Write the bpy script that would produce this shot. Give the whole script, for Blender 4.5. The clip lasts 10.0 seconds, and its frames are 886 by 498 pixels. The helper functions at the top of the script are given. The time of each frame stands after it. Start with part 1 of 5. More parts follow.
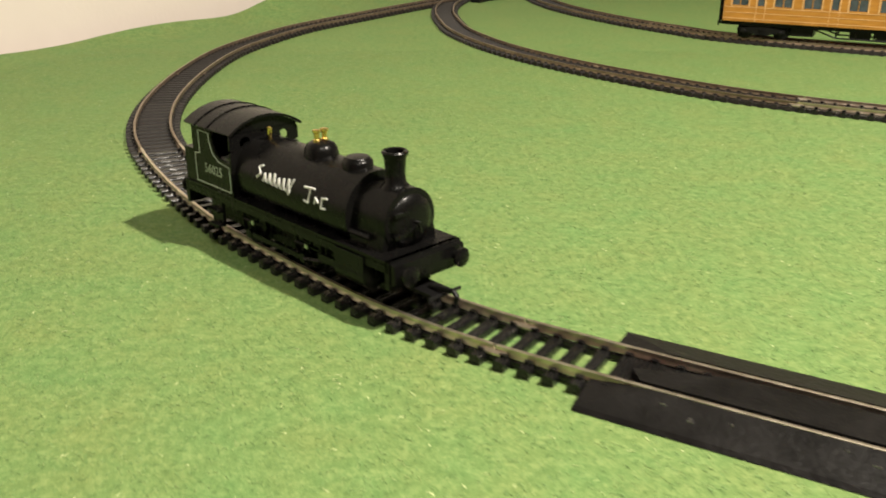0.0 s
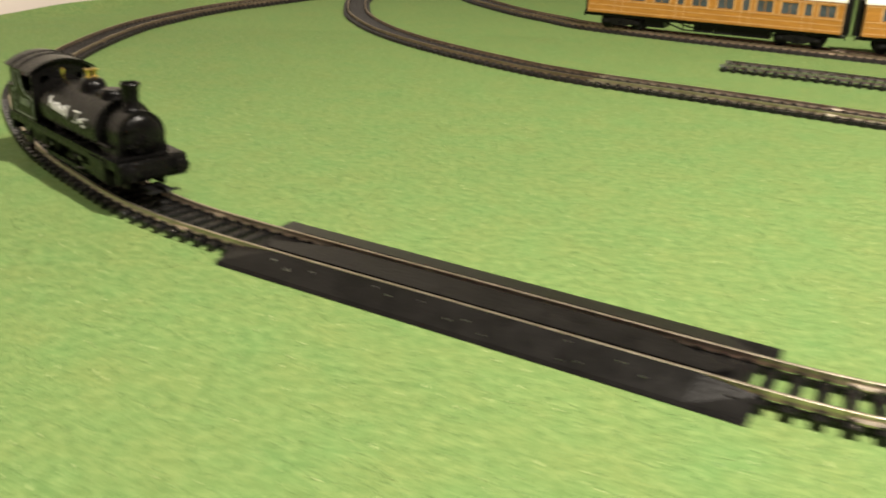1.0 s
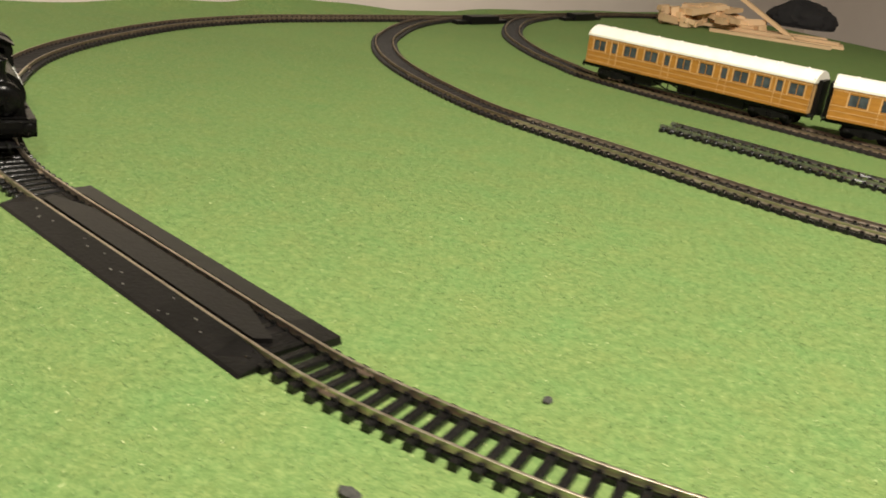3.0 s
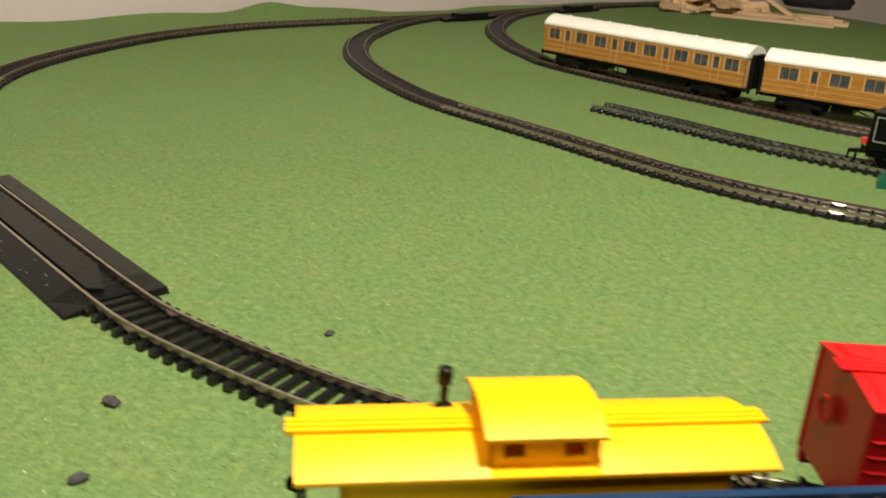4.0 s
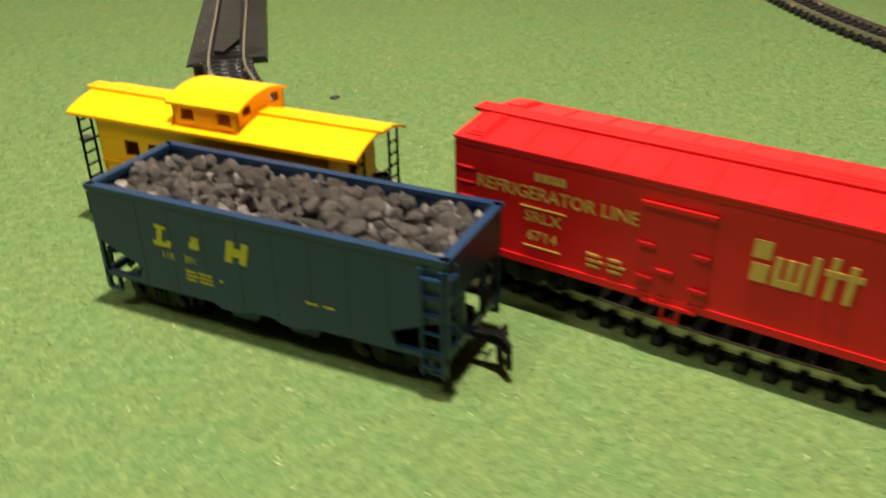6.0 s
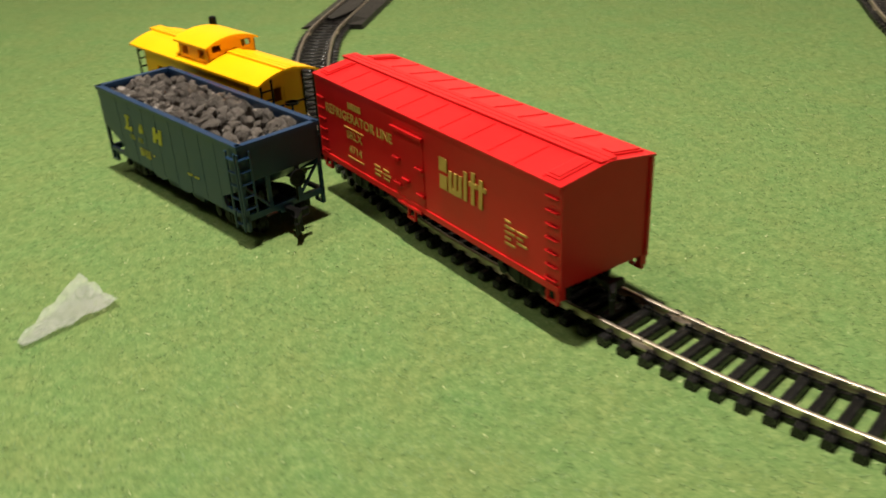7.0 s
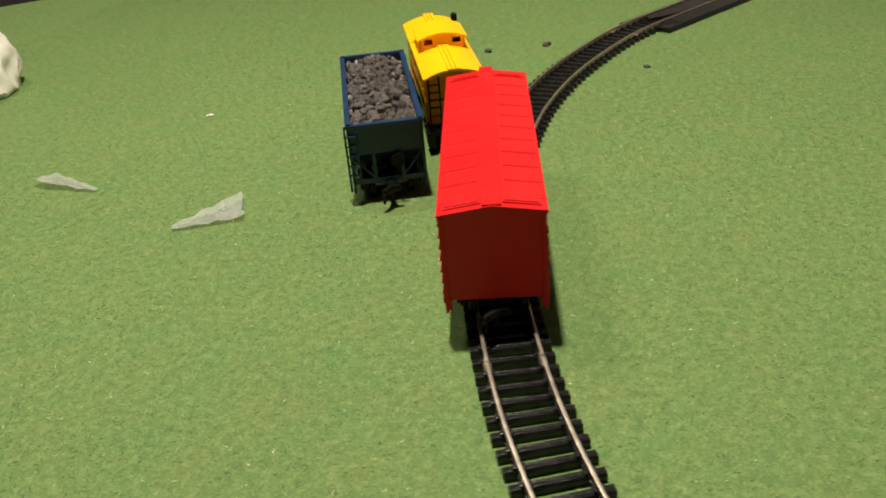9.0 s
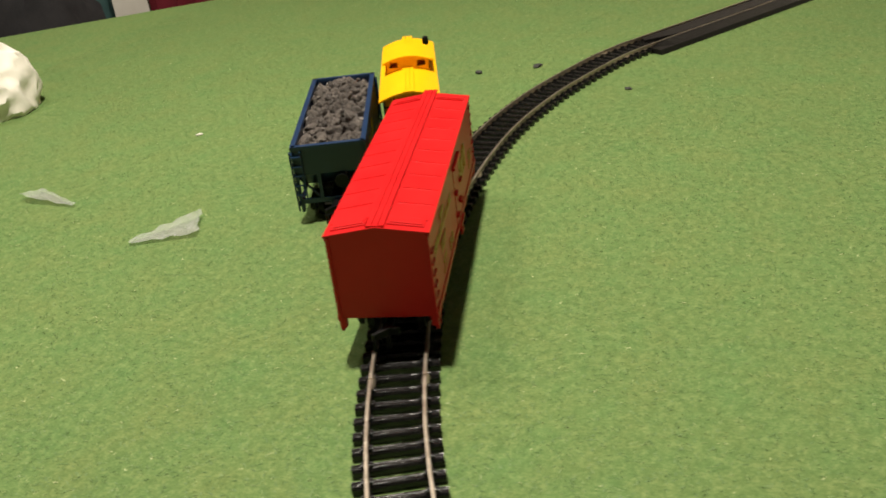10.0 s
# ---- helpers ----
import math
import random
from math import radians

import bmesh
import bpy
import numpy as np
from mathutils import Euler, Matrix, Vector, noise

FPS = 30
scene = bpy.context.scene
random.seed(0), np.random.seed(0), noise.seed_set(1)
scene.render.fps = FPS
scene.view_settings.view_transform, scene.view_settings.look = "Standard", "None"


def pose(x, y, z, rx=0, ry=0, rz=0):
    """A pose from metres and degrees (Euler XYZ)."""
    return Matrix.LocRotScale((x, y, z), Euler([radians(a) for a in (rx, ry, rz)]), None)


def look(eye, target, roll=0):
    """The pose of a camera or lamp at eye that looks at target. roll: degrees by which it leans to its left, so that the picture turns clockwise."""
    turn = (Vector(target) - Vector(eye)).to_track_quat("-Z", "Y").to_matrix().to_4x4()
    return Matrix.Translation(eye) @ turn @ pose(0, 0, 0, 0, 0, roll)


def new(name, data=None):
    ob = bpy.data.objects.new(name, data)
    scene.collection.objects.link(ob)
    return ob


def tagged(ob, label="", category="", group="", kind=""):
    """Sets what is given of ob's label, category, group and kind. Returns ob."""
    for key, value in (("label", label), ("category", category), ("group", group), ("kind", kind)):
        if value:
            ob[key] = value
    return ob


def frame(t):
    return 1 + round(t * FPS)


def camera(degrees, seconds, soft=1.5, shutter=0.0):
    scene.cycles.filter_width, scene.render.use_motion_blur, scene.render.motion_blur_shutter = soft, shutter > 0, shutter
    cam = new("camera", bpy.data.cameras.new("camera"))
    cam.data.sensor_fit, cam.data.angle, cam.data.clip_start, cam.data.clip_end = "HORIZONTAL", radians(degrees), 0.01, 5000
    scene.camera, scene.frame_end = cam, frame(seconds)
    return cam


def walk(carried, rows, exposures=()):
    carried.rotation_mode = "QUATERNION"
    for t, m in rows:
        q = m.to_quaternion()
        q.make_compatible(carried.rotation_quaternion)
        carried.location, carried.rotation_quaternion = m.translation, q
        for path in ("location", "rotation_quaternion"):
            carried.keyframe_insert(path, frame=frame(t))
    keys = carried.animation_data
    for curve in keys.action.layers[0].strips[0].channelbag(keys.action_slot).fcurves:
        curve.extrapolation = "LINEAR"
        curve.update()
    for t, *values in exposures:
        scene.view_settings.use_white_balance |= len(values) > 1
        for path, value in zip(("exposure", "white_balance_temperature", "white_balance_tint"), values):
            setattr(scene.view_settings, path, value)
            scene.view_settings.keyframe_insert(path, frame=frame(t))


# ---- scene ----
cam = camera(52.9, 10.0, soft=1.8, shutter=0.5)
PATH = [
    (0, (-0.411, 0.031, 0.125), (-0.374, 1.885, -0.625), 0.2),
    (0.5, (-0.379, -0.011, 0.129), (-0.343, 1.839, -0.631), 0.7),
    (1, (-0.294, -0.068, 0.13), (-0.277, 1.783, -0.629), 1.8),
    (1.5, (-0.22, -0.103, 0.131), (-0.251, 1.755, -0.607), 3.3),
    (2, (-0.201, -0.115, 0.128), (-0.36, 1.745, -0.589), 4.9),
    (2.5, (-0.151, -0.109, 0.139), (-0.45, 1.736, -0.573), 6.5),
    (2.7, (-0.133, -0.104, 0.149), (-0.439, 1.739, -0.567), 7.3),
    (3.8, (-0.015, -0.125, 0.156), (-0.477, 1.682, -0.567), 4.3),
    (4, (0.011, -0.128, 0.16), (-0.483, 1.669, -0.567), 3.5),
    (4.5, (0.063, -0.137, 0.137), (-0.601, 1.583, -0.639), 0.5),
    (5, (0.12, -0.141, 0.134), (-0.809, 1.409, -0.723), 1.0),
    (5.5, (0.179, -0.114, 0.145), (-0.948, 1.27, -0.758), 1.7),
    (6, (0.241, -0.073, 0.141), (-1.098, 1.071, -0.806), -1.0),
    (6.2, (0.271, -0.057, 0.146), (-1.135, 0.981, -0.826), -1.3),
    (7.3, (0.422, 0.049, 0.152), (-1.312, 0.409, -0.778), -3.2),
    (7.5, (0.42, 0.07, 0.151), (-1.332, 0.285, -0.79), -3.2),
    (8, (0.433, 0.124, 0.171), (-1.304, -0.022, -0.81), -3.6),
    (8.5, (0.45, 0.168, 0.178), (-1.237, -0.243, -0.815), -4.4),
    (9, (0.453, 0.208, 0.183), (-1.203, -0.366, -0.78), -5.1),
    (9.5, (0.445, 0.239, 0.182), (-1.192, -0.434, -0.749), -5.8),
    (10, (0.437, 0.273, 0.182), (-1.176, -0.476, -0.732), -6.7),
]
walk(cam, [(t, look(e, g, r)) for t, e, g, r in PATH], [(0, 0.86), (0.5, 0.80), (1.5, 0.62), (2, 0.44), (2.5, 0.47), (4, 0.08), (4.5, -0.08), (5, -0.03), (5.8, 0.16), (6.2, 0.1), (7.5, -0.2), (8, -0.32), (10, -0.2)])

# ---- light ----
world = bpy.data.worlds.new("world")
scene.world = world
world.use_nodes = True
world.node_tree.nodes["Background"].inputs[0].default_value = (1.0, 0.85, 0.7, 1)
world.node_tree.nodes["Background"].inputs[1].default_value = 0.02

# a shaded ceiling lamp over the table, and a weaker added fill nearer the table's front edge
bulb = bpy.data.lights.new("ceiling_lamp", "SPOT")
bulb.energy, bulb.color, bulb.shadow_soft_size = 57.0, (1.0, 0.91, 0.78), 0.024
bulb.spot_size, bulb.spot_blend = radians(165), 0.5
new("ceiling_lamp", bulb).location = (0.12, 0.06, 0.90)
# soft fill with no real lamp behind it, added to brighten the -y sides
panel = bpy.data.lights.new("fill_panel", "AREA")
panel.shape, panel.size, panel.energy, panel.color = "DISK", 0.4, 11.0, (1.0, 0.91, 0.78)
new("fill_panel", panel).location = (-0.15, -0.70, 1.50)


# ---- materials ----
def ramp_material(name, dark, light, scale=60.0, rough=0.5, metal=0.0, bump=0.1, bump_scale=None, random_shift=0.0, detail=4.0, spec=0.5, stretch=(1, 1, 1), rough_var=0.1, contrast=0.25):
    m = bpy.data.materials.new(name)
    m.use_nodes = True
    nt = m.node_tree
    b = nt.nodes["Principled BSDF"]
    b.inputs["Metallic"].default_value = metal
    b.inputs["Specular IOR Level"].default_value = spec
    tc = nt.nodes.new("ShaderNodeTexCoord")
    mp = nt.nodes.new("ShaderNodeMapping")
    mp.inputs["Scale"].default_value = stretch
    nt.links.new(tc.outputs["Object"], mp.inputs[0])
    n1 = nt.nodes.new("ShaderNodeTexNoise")
    n1.inputs["Scale"].default_value = scale
    n1.inputs["Detail"].default_value = detail
    n1.inputs["Roughness"].default_value = 0.6
    nt.links.new(mp.outputs[0], n1.inputs["Vector"])
    cr = nt.nodes.new("ShaderNodeValToRGB")
    cr.color_ramp.elements[0].position = 0.5 - contrast
    cr.color_ramp.elements[1].position = 0.5 + contrast
    cr.color_ramp.elements[0].color = (*dark, 1)
    cr.color_ramp.elements[1].color = (*light, 1)
    nt.links.new(n1.outputs["Fac"], cr.inputs[0])
    colour = cr.outputs[0]
    if random_shift:
        oi = nt.nodes.new("ShaderNodeObjectInfo")
        mr = nt.nodes.new("ShaderNodeMapRange")
        mr.inputs["To Min"].default_value, mr.inputs["To Max"].default_value = 1 - random_shift, 1 + random_shift
        nt.links.new(oi.outputs["Random"], mr.inputs["Value"])
        hv = nt.nodes.new("ShaderNodeHueSaturation")
        nt.links.new(mr.outputs[0], hv.inputs["Value"])
        nt.links.new(colour, hv.inputs["Color"])
        colour = hv.outputs[0]
    nt.links.new(colour, b.inputs["Base Color"])
    rr = nt.nodes.new("ShaderNodeMapRange")
    rr.inputs["To Min"].default_value, rr.inputs["To Max"].default_value = max(rough - rough_var, 0.03), min(rough + rough_var, 1)
    nt.links.new(n1.outputs["Fac"], rr.inputs["Value"])
    nt.links.new(rr.outputs[0], b.inputs["Roughness"])
    if bump:
        n2 = nt.nodes.new("ShaderNodeTexNoise")
        n2.inputs["Scale"].default_value = bump_scale or scale * 6
        n2.inputs["Detail"].default_value = 3
        nt.links.new(mp.outputs[0], n2.inputs["Vector"])
        bp = nt.nodes.new("ShaderNodeBump")
        bp.inputs["Strength"].default_value = bump
        bp.inputs["Distance"].default_value = 0.0006
        nt.links.new(n2.outputs["Fac"], bp.inputs["Height"])
        nt.links.new(bp.outputs[0], b.inputs["Normal"])
    return m


def grass_material():
    m = bpy.data.materials.new("grass_mat")
    m.use_nodes = True
    nt = m.node_tree
    b = nt.nodes["Principled BSDF"]
    b.inputs["Roughness"].default_value = 0.85
    b.inputs["Specular IOR Level"].default_value = 0.25
    tc = nt.nodes.new("ShaderNodeTexCoord")

    def noise_node(scale, detail=3.0, rough=0.6):
        n = nt.nodes.new("ShaderNodeTexNoise")
        n.inputs["Scale"].default_value, n.inputs["Detail"].default_value, n.inputs["Roughness"].default_value = scale, detail, rough
        nt.links.new(tc.outputs["Object"], n.inputs["Vector"])
        return n

    fine, mid, wide = noise_node(900, 4, 0.75), noise_node(260, 3, 0.7), noise_node(4, 3)
    cr = nt.nodes.new("ShaderNodeValToRGB")
    e = cr.color_ramp.elements
    e[0].position, e[0].color = 0.30, (0.070, 0.136, 0.037, 1)
    e[1].position, e[1].color = 0.74, (0.270, 0.350, 0.128, 1)
    mide = e.new(0.5)
    mide.color = (0.130, 0.213, 0.064, 1)
    mix = nt.nodes.new("ShaderNodeMath")
    mix.operation = "MULTIPLY_ADD"
    mix.inputs[1].default_value = 0.55
    nt.links.new(fine.outputs["Fac"], mix.inputs[0])
    half = nt.nodes.new("ShaderNodeMath")
    half.operation = "MULTIPLY"
    half.inputs[1].default_value = 0.45
    nt.links.new(mid.outputs["Fac"], half.inputs[0])
    nt.links.new(half.outputs[0], mix.inputs[2])
    nt.links.new(mix.outputs[0], cr.inputs[0])
    hv = nt.nodes.new("ShaderNodeHueSaturation")
    patch = noise_node(38, 4, 0.65)
    tone = nt.nodes.new("ShaderNodeMapRange")
    tone.inputs["From Min"].default_value, tone.inputs["From Max"].default_value = 0.3, 0.7
    tone.inputs["To Min"].default_value, tone.inputs["To Max"].default_value = 0.478, 0.512
    nt.links.new(patch.outputs["Fac"], tone.inputs["Value"])
    nt.links.new(tone.outputs[0], hv.inputs["Hue"])
    mr = nt.nodes.new("ShaderNodeMapRange")
    mr.inputs["To Min"].default_value, mr.inputs["To Max"].default_value = 0.90, 1.10
    nt.links.new(wide.outputs["Fac"], mr.inputs["Value"])
    nt.links.new(mr.outputs[0], hv.inputs["Value"])
    nt.links.new(cr.outputs[0], hv.inputs["Color"])
    nt.links.new(hv.outputs[0], b.inputs["Base Color"])
    bp = nt.nodes.new("ShaderNodeBump")
    bp.inputs["Strength"].default_value, bp.inputs["Distance"].default_value = 0.32, 0.0008
    nt.links.new(fine.outputs["Fac"], bp.inputs["Height"])
    nt.links.new(bp.outputs[0], b.inputs["Normal"])
    return m


GRASS = grass_material()
BLACK = ramp_material("black_plastic", (0.0032, 0.0032, 0.0032), (0.0072, 0.0068, 0.0068), 90, 0.42, bump=0.15, spec=0.2)
LOCO = ramp_material("satin_black_paint", (0.003, 0.003, 0.003), (0.006, 0.0056, 0.0052), 120, 0.27, bump=0.12, spec=0.14)
SLEEPER = ramp_material("sleeper_plastic", (0.005, 0.005, 0.005), (0.013, 0.0125, 0.012), 250, 0.27, spec=0.4, bump=0.9, bump_scale=900, random_shift=0.25, stretch=(1, 0.15, 1))
SLEEPER_BROWN = ramp_material("dull_sleeper_plastic", (0.009, 0.008, 0.007), (0.022, 0.018, 0.016), 250, 0.6, spec=0.3, bump=0.4, random_shift=0.25)
RAIL = ramp_material("nickel_rail", (0.56, 0.47, 0.36), (0.78, 0.70, 0.58), 180, 0.40, 1.0, bump=0.1)
RAIL_OLD = ramp_material("tarnished_steel_rail", (0.20, 0.145, 0.10), (0.38, 0.30, 0.22), 150, 0.45, 0.85, bump=0.15)
RAIL_GREY = ramp_material("bright_grey_rail", (0.42, 0.43, 0.45), (0.68, 0.68, 0.70), 200, 0.28, 1.0, bump=0.1)
RERAIL = ramp_material("rerailer_plastic", (0.005, 0.0047, 0.0045), (0.012, 0.011, 0.0105), 120, 0.36, bump=0.3, bump_scale=700, spec=0.22)
RED = ramp_material("red_plastic", (0.58, 0.010, 0.012), (0.66, 0.015, 0.016), 60, 0.36, bump=0.06, spec=0.28)
YELLOW = ramp_material("yellow_plastic", (0.98, 0.47, 0.001), (1.0, 0.53, 0.002), 60, 0.42, bump=0.06, spec=0.3)
BLUE = ramp_material("blue_plastic", (0.007, 0.031, 0.078), (0.013, 0.042, 0.106), 70, 0.36, bump=0.08, spec=0.5)
COAL = ramp_material("coal", (0.045, 0.039, 0.035), (0.255, 0.222, 0.195), 300, 0.36, bump=0.9, bump_scale=800, random_shift=0.4)
GOLD_PRINT = ramp_material("gold_print", (0.50, 0.30, 0.055), (0.62, 0.40, 0.09), 300, 0.5, bump=0)
YELLOW_PRINT = ramp_material("yellow_print", (0.46, 0.42, 0.025), (0.58, 0.53, 0.04), 300, 0.5, bump=0)
RED_PRINT = ramp_material("red_print", (0.50, 0.035, 0.018), (0.58, 0.05, 0.03), 300, 0.5, bump=0)
WHITE_PRINT = ramp_material("white_print", (0.55, 0.55, 0.52), (0.75, 0.75, 0.72), 500, 0.6, bump=0)
LINING = ramp_material("lining_print", (0.30, 0.36, 0.28), (0.42, 0.47, 0.38), 300, 0.5, bump=0)
BRASS = ramp_material("brass", (0.75, 0.50, 0.14), (0.90, 0.66, 0.25), 300, 0.25, 1.0, bump=0.1)
STEEL = ramp_material("bright_steel", (0.45, 0.45, 0.45), (0.70, 0.70, 0.70), 200, 0.3, 1.0, bump=0.1)
TEAK = ramp_material("printed_teak", (0.28, 0.118, 0.015), (0.46, 0.215, 0.036), 90, 0.42, bump=0.08, stretch=(1, 1, 6))
TEAK_PALE = ramp_material("pale_teak", (0.50, 0.30, 0.12), (0.66, 0.42, 0.20), 90, 0.42, bump=0.08, stretch=(1, 1, 6))
ROOF_WHITE = ramp_material("white_roof_paint", (0.78, 0.74, 0.64), (0.88, 0.85, 0.77), 80, 0.5, bump=0.08)
WINDOW_DARK = ramp_material("glazing", (0.022, 0.030, 0.036), (0.085, 0.10, 0.11), 120, 0.12, bump=0)
WOOD = ramp_material("bare_wood", (0.56, 0.36, 0.19), (0.78, 0.56, 0.34), 40, 0.65, bump=0.3, random_shift=0.18, stretch=(0.15, 1, 1))
WALL = ramp_material("wall_paint", (0.60, 0.53, 0.475), (0.67, 0.60, 0.545), 6, 0.8, bump=0.25, bump_scale=220)
# ceiling colour kept low so that less light bounces into the shadows
CEILING = ramp_material("ceiling_paint", (0.44, 0.42, 0.39), (0.50, 0.48, 0.45), 6, 0.9, bump=0.2, bump_scale=150)
# invented dark finish for the unseen walls, to hold down bounced light
DIM_WALL = ramp_material("dim_unseen_wall", (0.16, 0.10, 0.06), (0.26, 0.17, 0.10), 5, 0.5, bump=0.2, stretch=(6, 6, 0.4))
FLOOR = ramp_material("carpet", (0.10, 0.085, 0.07), (0.17, 0.15, 0.125), 40, 0.95, bump=0.6, bump_scale=300)
BOARD = ramp_material("painted_board", (0.60, 0.57, 0.50), (0.72, 0.69, 0.62), 20, 0.6, bump=0.2)
DARK_CLOTH = ramp_material("dark_cloth", (0.012, 0.012, 0.014), (0.035, 0.033, 0.035), 30, 0.9, bump=0.6, bump_scale=200)
TEAL_CLOTH = ramp_material("teal_cloth", (0.02, 0.06, 0.06), (0.05, 0.11, 0.105), 20, 0.9, bump=0.6, bump_scale=200)
CRIMSON = ramp_material("crimson_cloth", (0.13, 0.006, 0.016), (0.20, 0.012, 0.026), 20, 0.85, bump=0.5, bump_scale=200)
PAPER = ramp_material("crumpled_tissue", (0.74, 0.70, 0.60), (0.86, 0.82, 0.73), 20, 0.8, bump=0.3, bump_scale=150)
GREEN_PLASTIC = ramp_material("green_plastic", (0.006, 0.10, 0.055), (0.010, 0.15, 0.085), 60, 0.35, bump=0.1)
GREY_STONE = ramp_material("dark_crumb", (0.03, 0.03, 0.028), (0.075, 0.075, 0.065), 400, 0.8, bump=0.8)
INTERIOR = ramp_material("dark_interior", (0.05, 0.022, 0.008), (0.09, 0.04, 0.014), 100, 0.7, bump=0)

FILM = bpy.data.materials.new("clear_film")
FILM.use_nodes = True
_b = FILM.node_tree.nodes["Principled BSDF"]
_b.inputs["Base Color"].default_value = (0.92, 0.93, 0.90, 1)
_b.inputs["Roughness"].default_value = 0.14
_b.inputs["Alpha"].default_value = 0.30
_n = FILM.node_tree.nodes.new("ShaderNodeTexNoise")
_n.inputs["Scale"].default_value = 160
_bp = FILM.node_tree.nodes.new("ShaderNodeBump")
_bp.inputs["Strength"].default_value, _bp.inputs["Distance"].default_value = 0.5, 0.002
FILM.node_tree.links.new(_n.outputs["Fac"], _bp.inputs["Height"])
FILM.node_tree.links.new(_bp.outputs[0], _b.inputs["Normal"])


# ---- mesh helpers ----
def link_mesh(name, bm, material, parent=None, label="", smooth=False, bevel=0.0):
    if bevel:
        bmesh.ops.bevel(bm, geom=[e for e in bm.edges if len(e.link_faces) == 2 and e.calc_face_angle(0) > 0.6], offset=bevel, segments=2, affect="EDGES", profile=0.6)
    bmesh.ops.recalc_face_normals(bm, faces=bm.faces)
    me = bpy.data.meshes.new(name)
    bm.to_mesh(me)
    bm.free()
    me.materials.append(material)
    if smooth:
        for p in me.polygons:
            p.use_smooth = True
        me.set_sharp_from_angle(angle=radians(40))
    ob = new(name, me)
    if parent is not None:
        ob.parent = parent
    if label:
        tagged(ob, label)
    return ob


def part(name, bm, material, parent, label="", smooth=False, bevel=0.0):
    return link_mesh(name, bm, material, parent, label, smooth, bevel)


def shared(name, ob, parent, m=None):
    """Another piece on the mesh of ob."""
    o = new(name, ob.data)
    o.parent = parent
    if m is not None:
        o.matrix_basis = m
    return o


def thing(name, m, label, category, group="", kind=""):
    e = new(name)
    e.empty_display_size = 0.01
    e.matrix_world = m
    return tagged(e, label, category, group, kind)


def box(bm, x0, x1, y0, y1, z0, z1, m=None):
    v = [bm.verts.new((x, y, z)) for x in (x0, x1) for y in (y0, y1) for z in (z0, z1)]
    for f in ((0, 1, 3, 2), (4, 6, 7, 5), (0, 4, 5, 1), (2, 3, 7, 6), (0, 2, 6, 4), (1, 5, 7, 3)):
        bm.faces.new([v[i] for i in f])
    if m is not None:
        bmesh.ops.transform(bm, matrix=m, verts=v)
    return bm


def new_box(*a):
    return box(bmesh.new(), *a)


def extrude(bm, pts, axis, a, b, m=None):
    """A closed outline pushed along an axis from a to b; for x the outline is (y, z), for y (x, z), for z (x, y)."""
    def put(p, h):
        return {"x": (h, p[0], p[1]), "y": (p[0], h, p[1]), "z": (p[0], p[1], h)}[axis]
    lo = [bm.verts.new(put(p, a)) for p in pts]
    hi = [bm.verts.new(put(p, b)) for p in pts]
    n = len(pts)
    bm.faces.new(lo)
    bm.faces.new(hi)
    for i in range(n):
        bm.faces.new((lo[i], lo[(i + 1) % n], hi[(i + 1) % n], hi[i]))
    if m is not None:
        bmesh.ops.transform(bm, matrix=m, verts=lo + hi)
    return bm


def turned(bm, profile, m=None, n=24):
    """A lathe form round z from (radius, height) pairs, closed at both ends."""
    rings, made = [], []
    for r, z in profile:
        ring = [bm.verts.new((max(r, 1e-5) * math.cos(2 * math.pi * i / n), max(r, 1e-5) * math.sin(2 * math.pi * i / n), z)) for i in range(n)]
        rings.append(ring)
        made += ring
    for a, b in zip(rings, rings[1:]):
        for i in range(n):
            bm.faces.new((a[i], a[(i + 1) % n], b[(i + 1) % n], b[i]))
    bm.faces.new(rings[0])
    bm.faces.new(rings[-1])
    if m is not None:
        bmesh.ops.transform(bm, matrix=m, verts=made)
    return bm


def rod(bm, a, b, r, n=8):
    a, b = Vector(a), Vector(b)
    q = (b - a).to_track_quat("Z", "Y").to_matrix().to_4x4()
    return turned(bm, [(r, 0), (r, (b - a).length)], Matrix.Translation(a) @ q, n)


ALONG_X = Matrix.Rotation(radians(90), 4, "Y")
ALONG_Y = Matrix.Rotation(radians(-90), 4, "X")


def arc_points(cy, cz, r, a0, a1, n):
    return [(cy + r * math.cos(radians(a0 + (a1 - a0) * i / n)), cz + r * math.sin(radians(a0 + (a1 - a0) * i / n))) for i in range(n + 1)]


def lettering(name, text, size, material, parent, m, label="", squeeze=1.0, bold=0.0):
    cu = bpy.data.curves.new(name, "FONT")
    cu.body, cu.size, cu.extrude, cu.offset = text, size, 0.00006, bold
    cu.align_x, cu.align_y = "CENTER", "CENTER"
    cu.resolution_u = 3
    tmp = new(name, cu)
    me = bpy.data.meshes.new_from_object(tmp.evaluated_get(bpy.context.evaluated_depsgraph_get()))
    bpy.data.objects.remove(tmp)
    me.materials.clear()
    me.materials.append(material)
    ob = new(name, me)
    ob.parent = parent
    ob.matrix_basis = m @ Matrix.Diagonal((squeeze, 1, 1, 1))
    if label:
        tagged(ob, label)
    return ob


def bars(name, rows, material, parent, m, label="", slant=0.0, thick=0.0002):
    """Plain bars (x0, x1, y0, y1) in the plane of m, pushed out a little."""
    bm = bmesh.new()
    for x0, x1, y0, y1 in rows:
        extrude(bm, [(x0 + slant * y0, y0), (x1 + slant * y0, y0), (x1 + slant * y1, y1), (x0 + slant * y1, y1)], "z", -0.0001, thick)
    ob = part(name, bm, material, parent, label)
    ob.matrix_basis = m
    return ob


